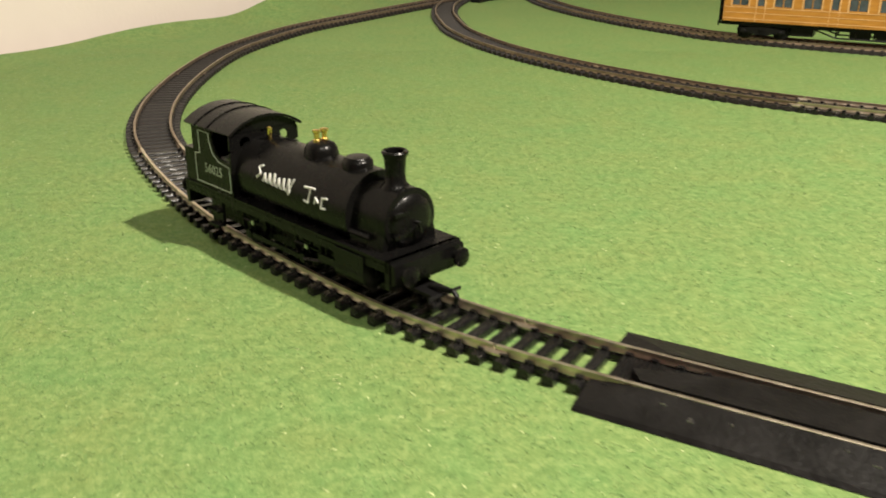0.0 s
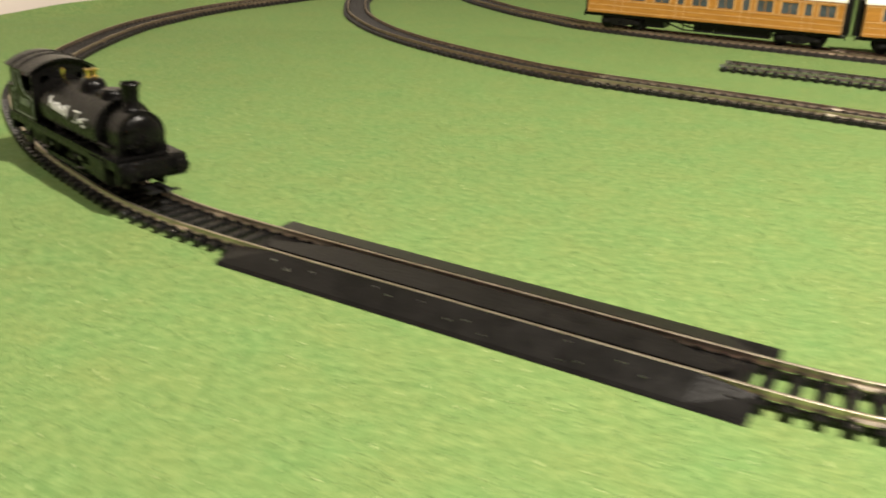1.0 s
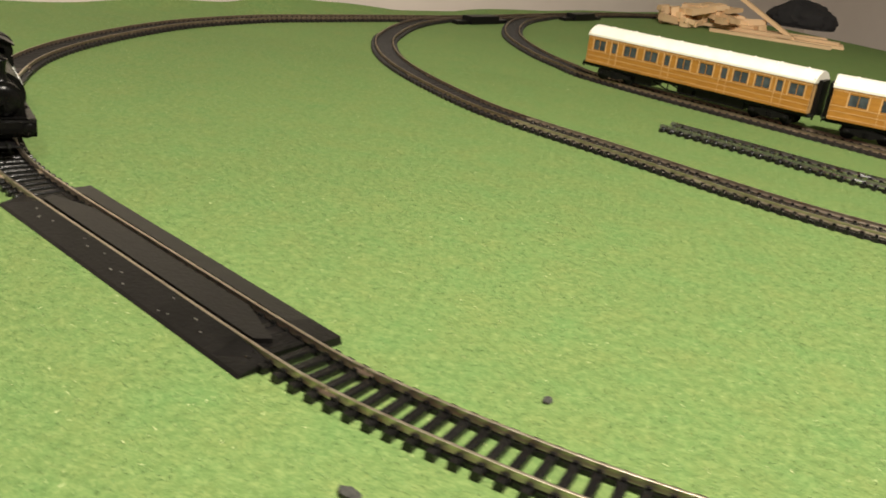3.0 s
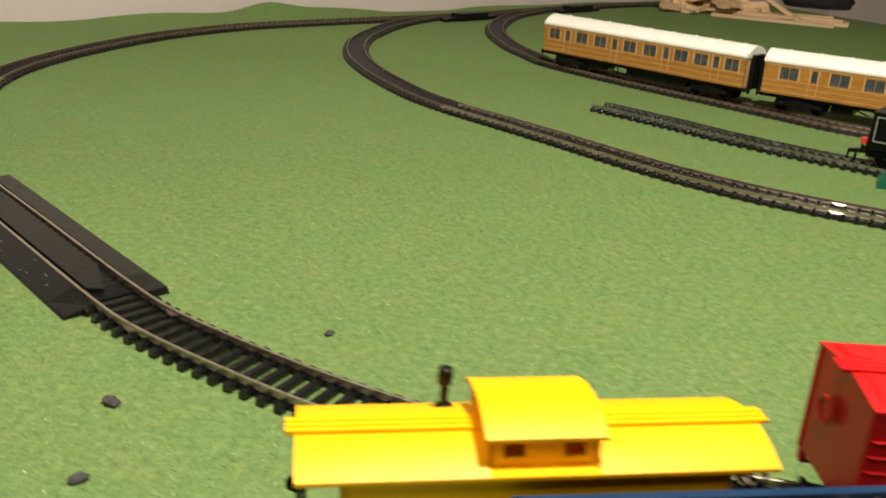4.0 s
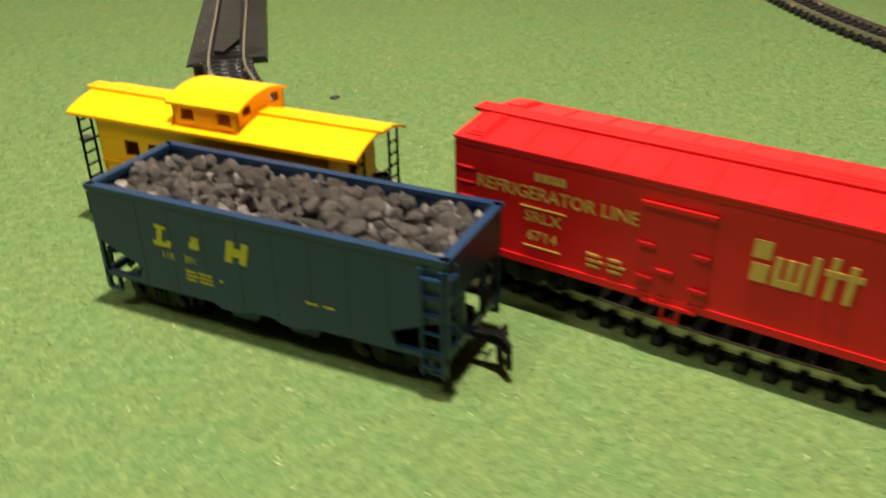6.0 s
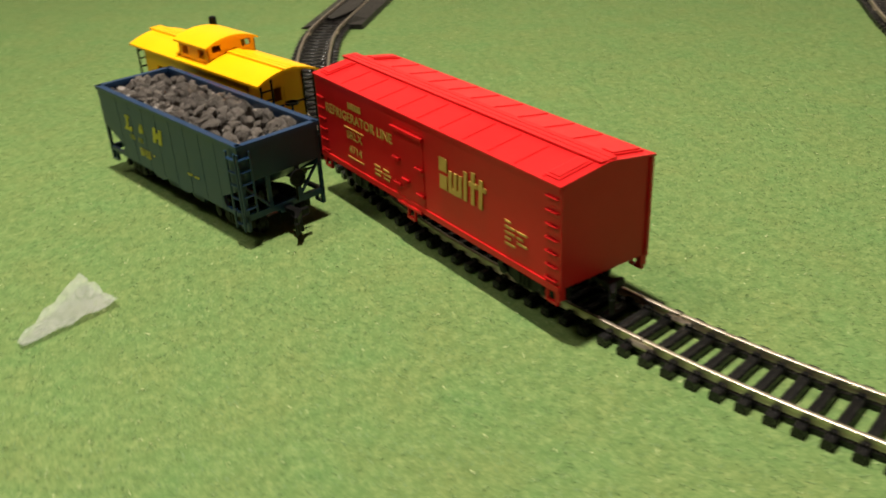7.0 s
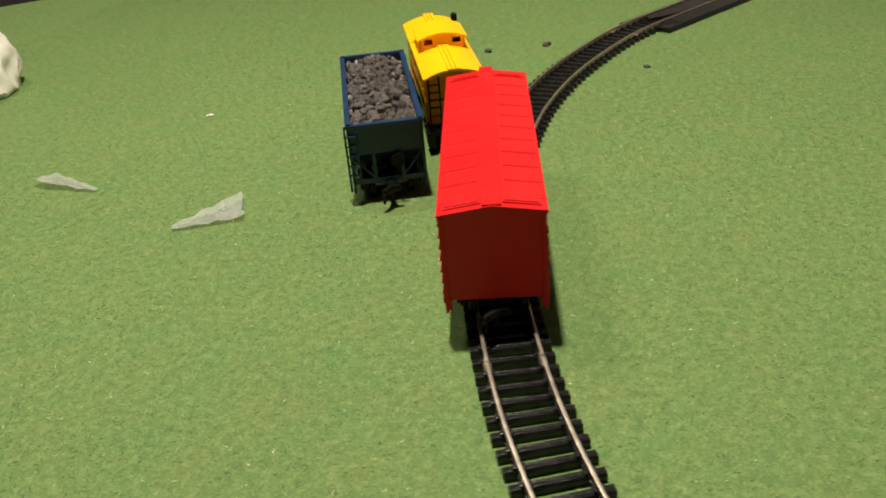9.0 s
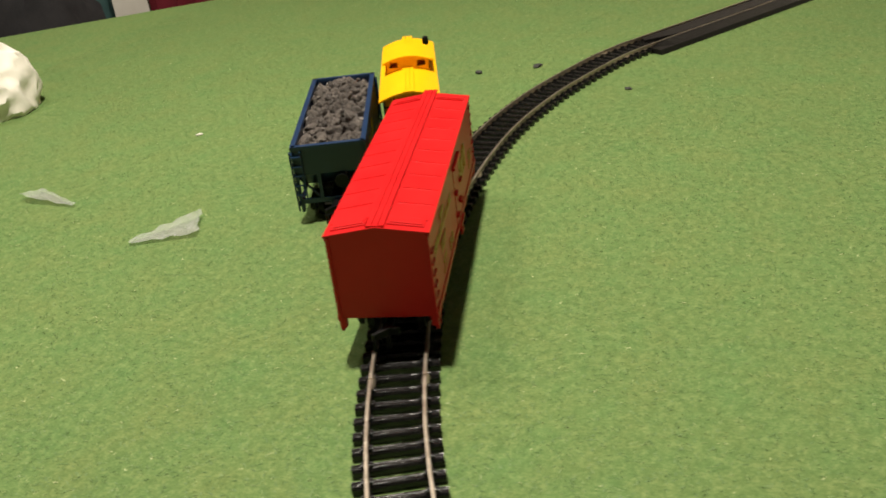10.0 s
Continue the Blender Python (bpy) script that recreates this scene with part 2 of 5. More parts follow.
# the plane of a wall that faces -y, +y or +x: x to the reader's right, y up
def facing(side, x, y, z):
    turn = {"-y": (90, 0, 0), "+y": (90, 0, 180), "+x": (90, 0, 90), "-x": (90, 0, -90)}[side]
    return pose(x, y, z, *turn)


# ---- the table, its mat and the room ----
WALL_DIR = Vector((0.58, 0.815, 0)).normalized()
EDGE_DIR = Vector((0.69, -0.724, 0)).normalized()
CORNER = Vector((-1.053, 0.330, 0))


def on_mat(u, v, z=0.0):
    return CORNER + EDGE_DIR * u + WALL_DIR * v + Vector((0, 0, z))


MAT_U, MAT_V = 1.95, 1.94


def build_mat():
    bm = bmesh.new()
    nu, nv = 130, 130
    grid = []
    for i in range(nu + 1):
        row = []
        s = i / nu
        u = MAT_U * s ** 1.6
        for j in range(nv + 1):
            v = MAT_V * j / nv
            lift = 0.014 * max(0.0, 1 - u / 0.05) ** 2 * max(0.0, noise.noise((v * 5.0, 3.1, 0)) + 0.25)
            lift += 0.013 * math.exp(-(((v - 0.83) / 0.045) ** 2)) * max(0.0, 1 - u / 0.07)
            p = on_mat(u, v)
            row.append(bm.verts.new((p.x, p.y, lift)))
        grid.append(row)
    for i in range(nu):
        for j in range(nv):
            bm.faces.new((grid[i][j], grid[i + 1][j], grid[i + 1][j + 1], grid[i][j + 1]))
    bm.normal_update()
    edge = [e for e in bm.edges if e.is_boundary]
    ret = bmesh.ops.extrude_edge_only(bm, edges=edge)
    for v in ret["geom"]:
        if isinstance(v, bmesh.types.BMVert):
            v.co.z -= 0.0025
    ob = link_mesh("ground", bm, GRASS, smooth=True)
    return tagged(ob, "green flocked grass mat laid over the layout table", "grass mat", kind="structure")


build_mat()


def fibre_material():
    m = bpy.data.materials.new("grass_fibre")
    m.use_nodes = True
    nt = m.node_tree
    b = nt.nodes["Principled BSDF"]
    b.inputs["Roughness"].default_value = 0.55
    b.inputs["Specular IOR Level"].default_value = 0.4
    geo = nt.nodes.new("ShaderNodeNewGeometry")
    cr = nt.nodes.new("ShaderNodeValToRGB")
    e = cr.color_ramp.elements
    e[0].position, e[0].color = 0.0, (0.092, 0.168, 0.047, 1)
    e[1].position, e[1].color = 1.0, (0.56, 0.60, 0.30, 1)
    for pos, c in ((0.55, (0.130, 0.221, 0.069)), (0.88, (0.180, 0.268, 0.092)), (0.975, (0.240, 0.325, 0.115))):
        e.new(pos).color = (*c, 1)
    nt.links.new(geo.outputs["Random Per Island"], cr.inputs[0])
    nt.links.new(cr.outputs[0], b.inputs["Base Color"])
    return m


def build_fibres(count=330000):
    """Loose flock fibres that stand up a little from the mat."""
    rng = np.random.default_rng(5)
    x, y = rng.uniform(-0.72, 0.52, count), rng.uniform(-0.36, 0.78, count)
    a = rng.uniform(0, 2 * np.pi, count)
    length = rng.uniform(0.0008, 0.0023, count)
    rise = rng.uniform(0.0001, 0.00042, count)
    w = rng.uniform(0.00013, 0.00030, count)
    ca, sa = np.cos(a), np.sin(a)
    v = np.empty((count, 3, 3), dtype=np.float32)
    v[:, 0] = np.stack((x - sa * w, y + ca * w, np.full(count, 0.00005)), 1)
    v[:, 1] = np.stack((x + sa * w, y - ca * w, np.full(count, 0.00005)), 1)
    v[:, 2] = np.stack((x + ca * length, y + sa * length, rise), 1)
    me = bpy.data.meshes.new("grass_fibre")
    me.vertices.add(count * 3)
    me.loops.add(count * 3)
    me.polygons.add(count)
    me.vertices.foreach_set("co", v.ravel())
    me.loops.foreach_set("vertex_index", np.arange(count * 3, dtype=np.int32))
    me.polygons.foreach_set("loop_start", np.arange(0, count * 3, 3, dtype=np.int32))
    me.update(calc_edges=True)
    me.materials.append(fibre_material())
    return tagged(new("grass_fibre", me), "loose green flock fibres standing up from the mat", "grass", kind="stuff")


build_fibres()


def slab(name, u0, u1, v0, v1, z0, z1, material, label, category, kind="structure", bevel=0.0):
    bm = bmesh.new()
    pts = [on_mat(u, v) for u, v in ((u0, v0), (u1, v0), (u1, v1), (u0, v1))]
    extrude(bm, [(p.x, p.y) for p in pts], "z", z0, z1)
    return tagged(link_mesh(name, bm, material, bevel=bevel), label, category, kind=kind)


slab("table_top", 0.0, MAT_U + 0.012, 0.004, MAT_V + 0.012, -0.030, -0.0035, BOARD, "pale painted board table top under the grass mat", "table top", bevel=0.002)
slab("floor", -0.05, 3.6, -2.2, 2.5, -0.80, -0.75, FLOOR, "dark carpeted floor of the room", "floor")
slab("wall_west", -0.12, -0.02, -2.2, 2.5, -0.75, 1.62, WALL, "pale pinkish painted wall behind the layout", "wall")
slab("wall_north", -0.02, 3.5, 2.32, 2.42, -0.75, 1.62, WALL, "pale painted wall beyond the layout", "wall")
# south and east walls are unseen, added dark to keep the shadows deep
slab("wall_south", -0.02, 3.5, -2.2, -2.1, -0.75, 1.62, DIM_WALL, "unseen wall of the room, made dark brown to lower bounced light", "wall")
slab("wall_east", 3.5, 3.6, -2.2, 2.5, -0.75, 1.62, DIM_WALL, "unseen wall of the room, made dark brown to lower bounced light", "wall")
slab("ceiling", -0.12, 3.6, -2.2, 2.5, 1.62, 1.70, CEILING, "plain ceiling, greyed to lower bounced light", "ceiling")


# ---- track ----
GAUGE = 0.0188
PITCH = 0.0075
RAIL_BASE, RAIL_TOP = 0.0030, 0.0058


def smooth_line(points, step=0.004):
    """A gliding line through plan points, as evenly spaced (x, y, dx, dy)."""
    p = [Vector(q) for q in points]
    p = [2 * p[0] - p[1]] + p + [2 * p[-1] - p[-2]]
    dense = []
    for i in range(1, len(p) - 2):
        for k in range(40):
            t = k / 40
            a, b, c, d = p[i - 1], p[i], p[i + 1], p[i + 2]
            dense.append(0.5 * (2 * b + (c - a) * t + (2 * a - 5 * b + 4 * c - d) * t * t + (3 * b - a - 3 * c + d) * t ** 3))
    dense.append(p[-2])
    # even out the bends
    for _ in range(60):
        dense = [dense[0]] + [(dense[i - 1] + dense[i] * 2 + dense[i + 1]) / 4 for i in range(1, len(dense) - 1)] + [dense[-1]]
    length, out = 0.0, []
    cum = [0.0]
    for a, b in zip(dense, dense[1:]):
        length += (b - a).length
        cum.append(length)
    n = max(2, round(length / step))
    j = 0
    for i in range(n + 1):
        s = length * i / n
        while j < len(cum) - 2 and cum[j + 1] < s:
            j += 1
        f = (s - cum[j]) / max(cum[j + 1] - cum[j], 1e-9)
        q = dense[j].lerp(dense[j + 1], min(max(f, 0), 1))
        d = (dense[j + 1] - dense[j]).normalized()
        out.append((q.x, q.y, d.x, d.y))
    return out, length


def line_at(line, length, s):
    i = min(max(s / length, 0), 1) * (len(line) - 1)
    k = min(int(i), len(line) - 2)
    f = i - k
    a, b = line[k], line[k + 1]
    d = Vector((a[2] * (1 - f) + b[2] * f, a[3] * (1 - f) + b[3] * f)).normalized()
    return a[0] + (b[0] - a[0]) * f, a[1] + (b[1] - a[1]) * f, d.x, d.y


RAIL_SHAPE = [(-0.00058, 0.0), (0.00058, 0.0), (0.00058, 0.0004), (0.00035, 0.0007), (0.00035, 0.0019), (0.00062, 0.0021), (0.00062, 0.0027), (0.0004, 0.0028), (-0.0004, 0.0028), (-0.00062, 0.0027), (-0.00062, 0.0021), (-0.00035, 0.0019), (-0.00035, 0.0007), (-0.00058, 0.0004)]


def swept(bm, line, length, s0, s1, off, shape, z, step=0.006):
    n = max(2, round((s1 - s0) / step))
    rings = []
    for i in range(n + 1):
        x, y, dx, dy = line_at(line, length, s0 + (s1 - s0) * i / n)
        rings.append([bm.verts.new((x - dy * (off + a), y + dx * (off + a), z + b)) for a, b in shape])
    k = len(shape)
    for a, b in zip(rings, rings[1:]):
        for i in range(k):
            bm.faces.new((a[i], a[(i + 1) % k], b[(i + 1) % k], b[i]))
    bm.faces.new(rings[0])
    bm.faces.new(rings[-1])
    return bm


def sleeper_mesh(material):
    bm = bmesh.new()
    h, w, l = 0.0030, 0.0017, 0.0142
    extrude(bm, [(-w, 0), (w, 0), (w, h * 0.72), (w - 0.0004, h), (-w + 0.0004, h), (-w, h * 0.72)], "y", -l, l)
    # the chairs that hold the rails
    for s in (-1, 1):
        for t in (-1, 1):
            y = s * GAUGE / 2 + t * 0.0013
            box(bm, -0.0011, 0.0011, y - 0.0006, y + 0.0006, h - 0.0002, h + 0.0009)
    ob = link_mesh("sleeper", bm, material)
    return ob


_sleepers = {}


def track_section(line, length, s0, s1, rail, sleeper, label, group, web=False, skip=()):
    base = thing("track_section", pose(0, 0, 0), label, "track", group)
    for side in (-1, 1):
        part("rail", swept(bmesh.new(), line, length, s0 + 0.0004, s1 - 0.0004, side * GAUGE / 2, RAIL_SHAPE, RAIL_BASE), rail, base, smooth=True)
    for side in (-1, 1):
        part("rail_joiner", swept(bmesh.new(), line, length, max(s0 - 0.004, 0), s0 + 0.004, side * GAUGE / 2, [(-0.0014, 0), (0.0014, 0), (0.0014, 0.0006), (0.0008, 0.0015), (-0.0008, 0.0015), (-0.0014, 0.0006)], RAIL_BASE - 0.0001, 0.004), rail, base)
    if web:
        part("track_bed", swept(bmesh.new(), line, length, s0, s1, 0, [(-0.0128, 0), (0.0128, 0), (0.0124, 0.0019), (-0.0124, 0.0019)], 0.0004), sleeper, base, "solid dark plastic base between the sleepers")
    else:
        for side in (-1, 1):
            part("tie_strip", swept(bmesh.new(), line, length, s0, s1, side * GAUGE / 2, [(-0.0008, 0), (0.0008, 0), (0.0008, 0.0016), (-0.0008, 0.0016)], 0.0005), sleeper, base)
    n = round((s1 - s0) / PITCH)
    for i in range(n):
        s = s0 + (i + 0.5) * (s1 - s0) / n
        if any(a <= s <= b for a, b in skip):
            continue
        x, y, dx, dy = line_at(line, length, s)
        m = pose(x, y, 0.0002, 0, 0, math.degrees(math.atan2(dy, dx)) + random.uniform(-0.5, 0.5))
        if sleeper not in _sleepers:
            o = sleeper_mesh(sleeper)
            _sleepers[sleeper] = o
            o.parent = base
            o.matrix_basis = m
        else:
            shared("sleeper", _sleepers[sleeper], base, m)
    return base


MAIN = [(0.50, 0.365), (0.42, 0.279), (0.335, 0.213), (0.2635, 0.1695), (0.2025, 0.1425), (0.13, 0.119), (0.062, 0.107), (0.0, 0.103), (-0.045, 0.105), (-0.09, 0.112), (-0.13, 0.1225), (-0.172, 0.1365), (-0.205, 0.153), (-0.28, 0.1975), (-0.3615, 0.246), (-0.405, 0.2755), (-0.440, 0.310), (-0.494, 0.376), (-0.546, 0.470), (-0.569, 0.548), (-0.577, 0.636), (-0.574, 0.730), (-0.561, 0.797), (-0.531, 0.884), (-0.485, 0.962), (-0.433, 1.045), (-0.370, 1.140), (-0.310, 1.250), (-0.250, 1.375), (-0.160, 1.540), (-0.04, 1.700)]
SECOND = [(-0.370, 1.140), (-0.386, 1.070), (-0.391, 1.000), (-0.387, 0.930), (-0.377, 0.860), (-0.346, 0.772), (-0.300, 0.695), (-0.232, 0.614), (-0.184, 0.573), (-0.131, 0.540), (-0.078, 0.507), (-0.031, 0.476), (0.005, 0.455), (0.042, 0.438), (0.076, 0.427), (0.124, 0.417), (0.24, 0.398), (0.38, 0.386)]
THIRD = [(-0.250, 1.375), (-0.273, 1.280), (-0.279, 1.200), (-0.270, 1.100), (-0.249, 1.020), (-0.209, 0.932), (-0.173, 0.878), (-0.148, 0.842), (-0.085, 0.796), (-0.032, 0.763), (0.042, 0.720), (0.090, 0.692), (0.134, 0.668), (0.25, 0.632), (0.38, 0.600)]


def lay(points, cuts, group, webs, rail, old):
    line, length = smooth_line(points)
    cuts = [c for c in cuts if c < length - 0.02] + [length]
    for i, (a, b) in enumerate(zip([0.0] + cuts, cuts)):
        web = any(w0 <= (a + b) / 2 <= w1 for w0, w1 in webs)
        mid = line_at(line, length, (a + b) / 2)
        steel = old(mid)
        track_section(line, length, a, b, RAIL_OLD if steel else rail, SLEEPER_BROWN if steel else SLEEPER,
                      "curved model track with tarnished rails on a dark base" if steel else "model track with bright rails and black plastic sleepers", group, web)
    return line, length


MAIN_LINE, MAIN_LEN = smooth_line(MAIN)


def s_near(line, length, x, y):
    k = min(range(len(line)), key=lambda i: (line[i][0] - x) ** 2 + (line[i][1] - y) ** 2)
    return length * k / (len(line) - 1)


S_RR0 = s_near(MAIN_LINE, MAIN_LEN, -0.176, 0.1385)
S_RR1 = s_near(MAIN_LINE, MAIN_LEN, -0.388, 0.263)
S_BEND = s_near(MAIN_LINE, MAIN_LEN, -0.541, 0.468)
main_cuts = [0.16, 0.36, 0.54, S_RR0, S_RR1, S_BEND] + [S_BEND + 0.2 * i for i in range(1, 8)]
main_cuts = sorted(c for c in main_cuts)
lay(MAIN, main_cuts, "main line track", [(S_BEND, 9)], RAIL, lambda m: m[1] > 0.47)
lay(SECOND, [0.16 * i for i in range(1, 12)], "second line track", [(0, 9)], RAIL, lambda m: m[1] > 0.60)
lay(THIRD, [0.16 * i for i in range(1, 12)], "third line track", [(0, 9)], RAIL_OLD, lambda m: True)
lay([(-0.070, 0.643), (-0.002, 0.606), (0.043, 0.579), (0.083, 0.560), (0.121, 0.545), (0.20, 0.514)], [0.16], "spare track", [], RAIL_GREY, lambda m: False)


# ---- the rerailing track piece ----
def build_rerailer():
    a, b = Vector((-0.2005, 0.1505)), Vector((-0.3615, 0.2465))
    mid, d = (a + b) / 2, (b - a).normalized()
    L = (b - a).length / 2
    base = thing("rerailer", pose(mid.x, mid.y, 0, 0, 0, math.degrees(math.atan2(d.y, d.x))), "long black plastic rerailing ramp set round the rails", "rerailer")
    g = GAUGE / 2
    for s in (-1, 1):
        # side ramp: high beside the rail, sloping to the mat, with slanted ends
        bm = bmesh.new()
        y0, y1 = g + 0.0009, 0.0222
        ring = []
        for x in (-L - 0.001, -L + 0.016, L - 0.016, L + 0.001):
            end = abs(x) > L - 0.005
            top_in = 0.0036 if end else 0.0056
            row = [(x, s * y0, 0.0003), (x, s * y0, top_in), (x, s * (y1 - 0.001), 0.0036 if s < 0 else 0.0014), (x, s * y1, 0.0003)]
            ring.append([bm.verts.new(p) for p in row])
        for p, q in zip(ring, ring[1:]):
            for i in range(4):
                bm.faces.new((p[i], p[(i + 1) % 4], q[(i + 1) % 4], q[i]))
        bm.faces.new(ring[0])
        bm.faces.new(ring[-1])
        part("side_ramp", bm, RERAIL, base)
        # a few scattered spike heads and scuffs on the outer ramp, their glints put in as bright steel
        if s > 0:
            rnd = random.Random(8)
            for k in range(15):
                x = rnd.uniform(-L + 0.02, L - 0.02)
                y = g + 0.003 + rnd.uniform(0, 0.0075)
                z = 0.0056 - (y - y0) / (y1 - 0.001 - y0) * 0.0042
                a = rnd.uniform(0.0003, 0.0010)
                part("spike_glint", new_box(x - a, x + a, y - 0.00025, y + 0.00025, z - 0.0004, z + 0.00016), STEEL, base, "tiny spike head, bright steel in place of its glint")
    # infill between the rails: pointed tongue at each end
    w = g - 0.0022
    bm = bmesh.new()
    extrude(bm, [(-L + 0.034, -w + 0.0008), (L - 0.034, -w + 0.0008), (L - 0.008, w * 0.25), (L - 0.012, w), (L - 0.034, w), (-L + 0.034, w), (-L + 0.012, w), (-L + 0.008, w * 0.25)], "z", 0.0008, 0.0053)
    part("centre_plate", bm, RERAIL, base, bevel=0.0004)
    bm = bmesh.new()
    box(bm, -L + 0.004, L - 0.004, -g + 0.0006, g - 0.0006, 0.0006, 0.0026)
    part("base_plate", bm, RERAIL, base)
    for s in (-1, 1):
        for k in range(8):
            x = s * (L - 0.003 - k * 0.0016)
            part("rib", new_box(x - 0.0004, x + 0.0004, -g + 0.002, g - 0.002, 0.0024, 0.0034), RERAIL, base)


build_rerailer()


# ---- rolling stock pieces ----
def wheelset(parent, x, y=0.0, r=0.0052, z0=0.0, half=GAUGE / 2, material=None):
    material = material or BLACK
    axle = part("axle", rod(bmesh.new(), (x, y - half - 0.002, z0 + r), (x, y + half + 0.002, z0 + r), 0.0008), STEEL, parent)
    for s in (-1, 1):
        bm = bmesh.new()
        turned(bm, [(r + 0.0007, -0.0006), (r + 0.0007, 0.0002), (r, 0.0005), (r - 0.0002, 0.0022), (r - 0.0012, 0.0024), (r - 0.0016, 0.0017), (0.0016, 0.0017), (0.0014, 0.0026), (0.0004, 0.0026)],
               Matrix.Translation((x, y + s * (half - 0.001), z0 + r)) @ Matrix.Rotation(radians(-90 * s), 4, "X"), 20)
        part("wheel", bm, material, axle, smooth=True)
    return axle


def bogie(parent, x, z0=0.0, base=0.0185, r=0.0050, material=None, yaw=0.0):
    """A two-axle truck under a wagon, with side frames, springs and wheels."""
    material = material or BLACK
    bm = bmesh.new()
    half = GAUGE / 2
    for s in (-1, 1):
        y = s * (half + 0.0035)
        prof = [(-base / 2 - 0.0035, z0 + r - 0.001), (-base / 2 - 0.0035, z0 + r + 0.0022), (-0.0045, z0 + r + 0.0038), (0.0045, z0 + r + 0.0038), (base / 2 + 0.0035, z0 + r + 0.0022), (base / 2 + 0.0035, z0 + r - 0.001),
                (base / 2 - 0.002, z0 + r - 0.0006), (0.0045, z0 + r - 0.0030), (-0.0045, z0 + r - 0.0030), (-base / 2 + 0.002, z0 + r - 0.0006)]
        extrude(bm, prof, "y", y - 0.0009, y + 0.0009)
        for t in (-1, 1):
            turned(bm, [(0.0017, 0), (0.0017, 0.001), (0.0008, 0.0013)], Matrix.Translation((t * base / 2, y + s * 0.0009, z0 + r)) @ Matrix.Rotation(radians(-90 * s), 4, "X"), 10)
        for t in (-0.0018, 0, 0.0018):
            rod(bm, (t, y + s * 0.0010, z0 + r - 0.0022), (t, y + s * 0.0010, z0 + r + 0.0016), 0.0008, 6)
    box(bm, -0.003, 0.003, -half - 0.003, half + 0.003, z0 + r - 0.0005, z0 + r + 0.0042)
    fr = part("truck", bm, material, parent, bevel=0.0)
    fr.matrix_basis = pose(x, 0, 0, 0, 0, yaw)
    for t in (-1, 1):
        ax = wheelset(fr, t * base / 2, 0, r, z0)
    return fr


def horn_hook(parent, x, direction, z, material=None):
    """A knuckle-less horn-hook coupler on a shank, pointing along +x or -x, with its drooping tail."""
    material = material or BLACK
    d = direction
    bm = bmesh.new()
    box(bm, *sorted((x, x + d * 0.0085)), -0.0011, 0.0011, z - 0.0007, z + 0.0007)
    extrude(bm, [(x + d * 0.0068, -0.0011), (x + d * 0.0105, -0.0016), (x + d * 0.0148, -0.0040), (x + d * 0.0156, -0.0032), (x + d * 0.0124, -0.0006), (x + d * 0.0110, 0.0006), (x + d * 0.0108, 0.0034), (x + d * 0.0094, 0.0036), (x + d * 0.0086, 0.0012), (x + d * 0.0068, 0.0011)], "z", z - 0.0009, z + 0.0010)
    extrude(bm, [(x + d * 0.0094, z - 0.0006), (x + d * 0.0106, z - 0.0006), (x + d * 0.0112, z - 0.0052), (x + d * 0.0098, z - 0.0052)], "y", -0.0007, 0.0007)
    extrude(bm, [(x + d * 0.0140, z - 0.0006), (x + d * 0.0152, z - 0.0006), (x + d * 0.0156, z - 0.0040), (x + d * 0.0144, z - 0.0044)], "y", -0.0038, -0.0028)
    bmesh.ops.scale(bm, vec=(0.92, 1.25, 1.40), space=Matrix.Translation((-x, 0, -z)), verts=bm.verts[:])
    return part("coupler", bm, material, parent, "black plastic hook coupler", bevel=0.0003)


def ladder(parent, x0, x1, y, z0, z1, rungs, material, name="ladder", r=0.00045, uprights=True, axis="x"):
    bm = bmesh.new()

    def at(a, z):
        return (a, y, z) if axis == "x" else (y, a, z)
    if uprights:
        rod(bm, at(x0, z0), at(x0, z1), r, 6)
        rod(bm, at(x1, z0), at(x1, z1), r, 6)
    for i in range(rungs):
        z = z0 + (i + 0.5) * (z1 - z0) / rungs
        rod(bm, at(x0, z), at(x1, z), r, 6)
    return part(name, bm, material, parent)


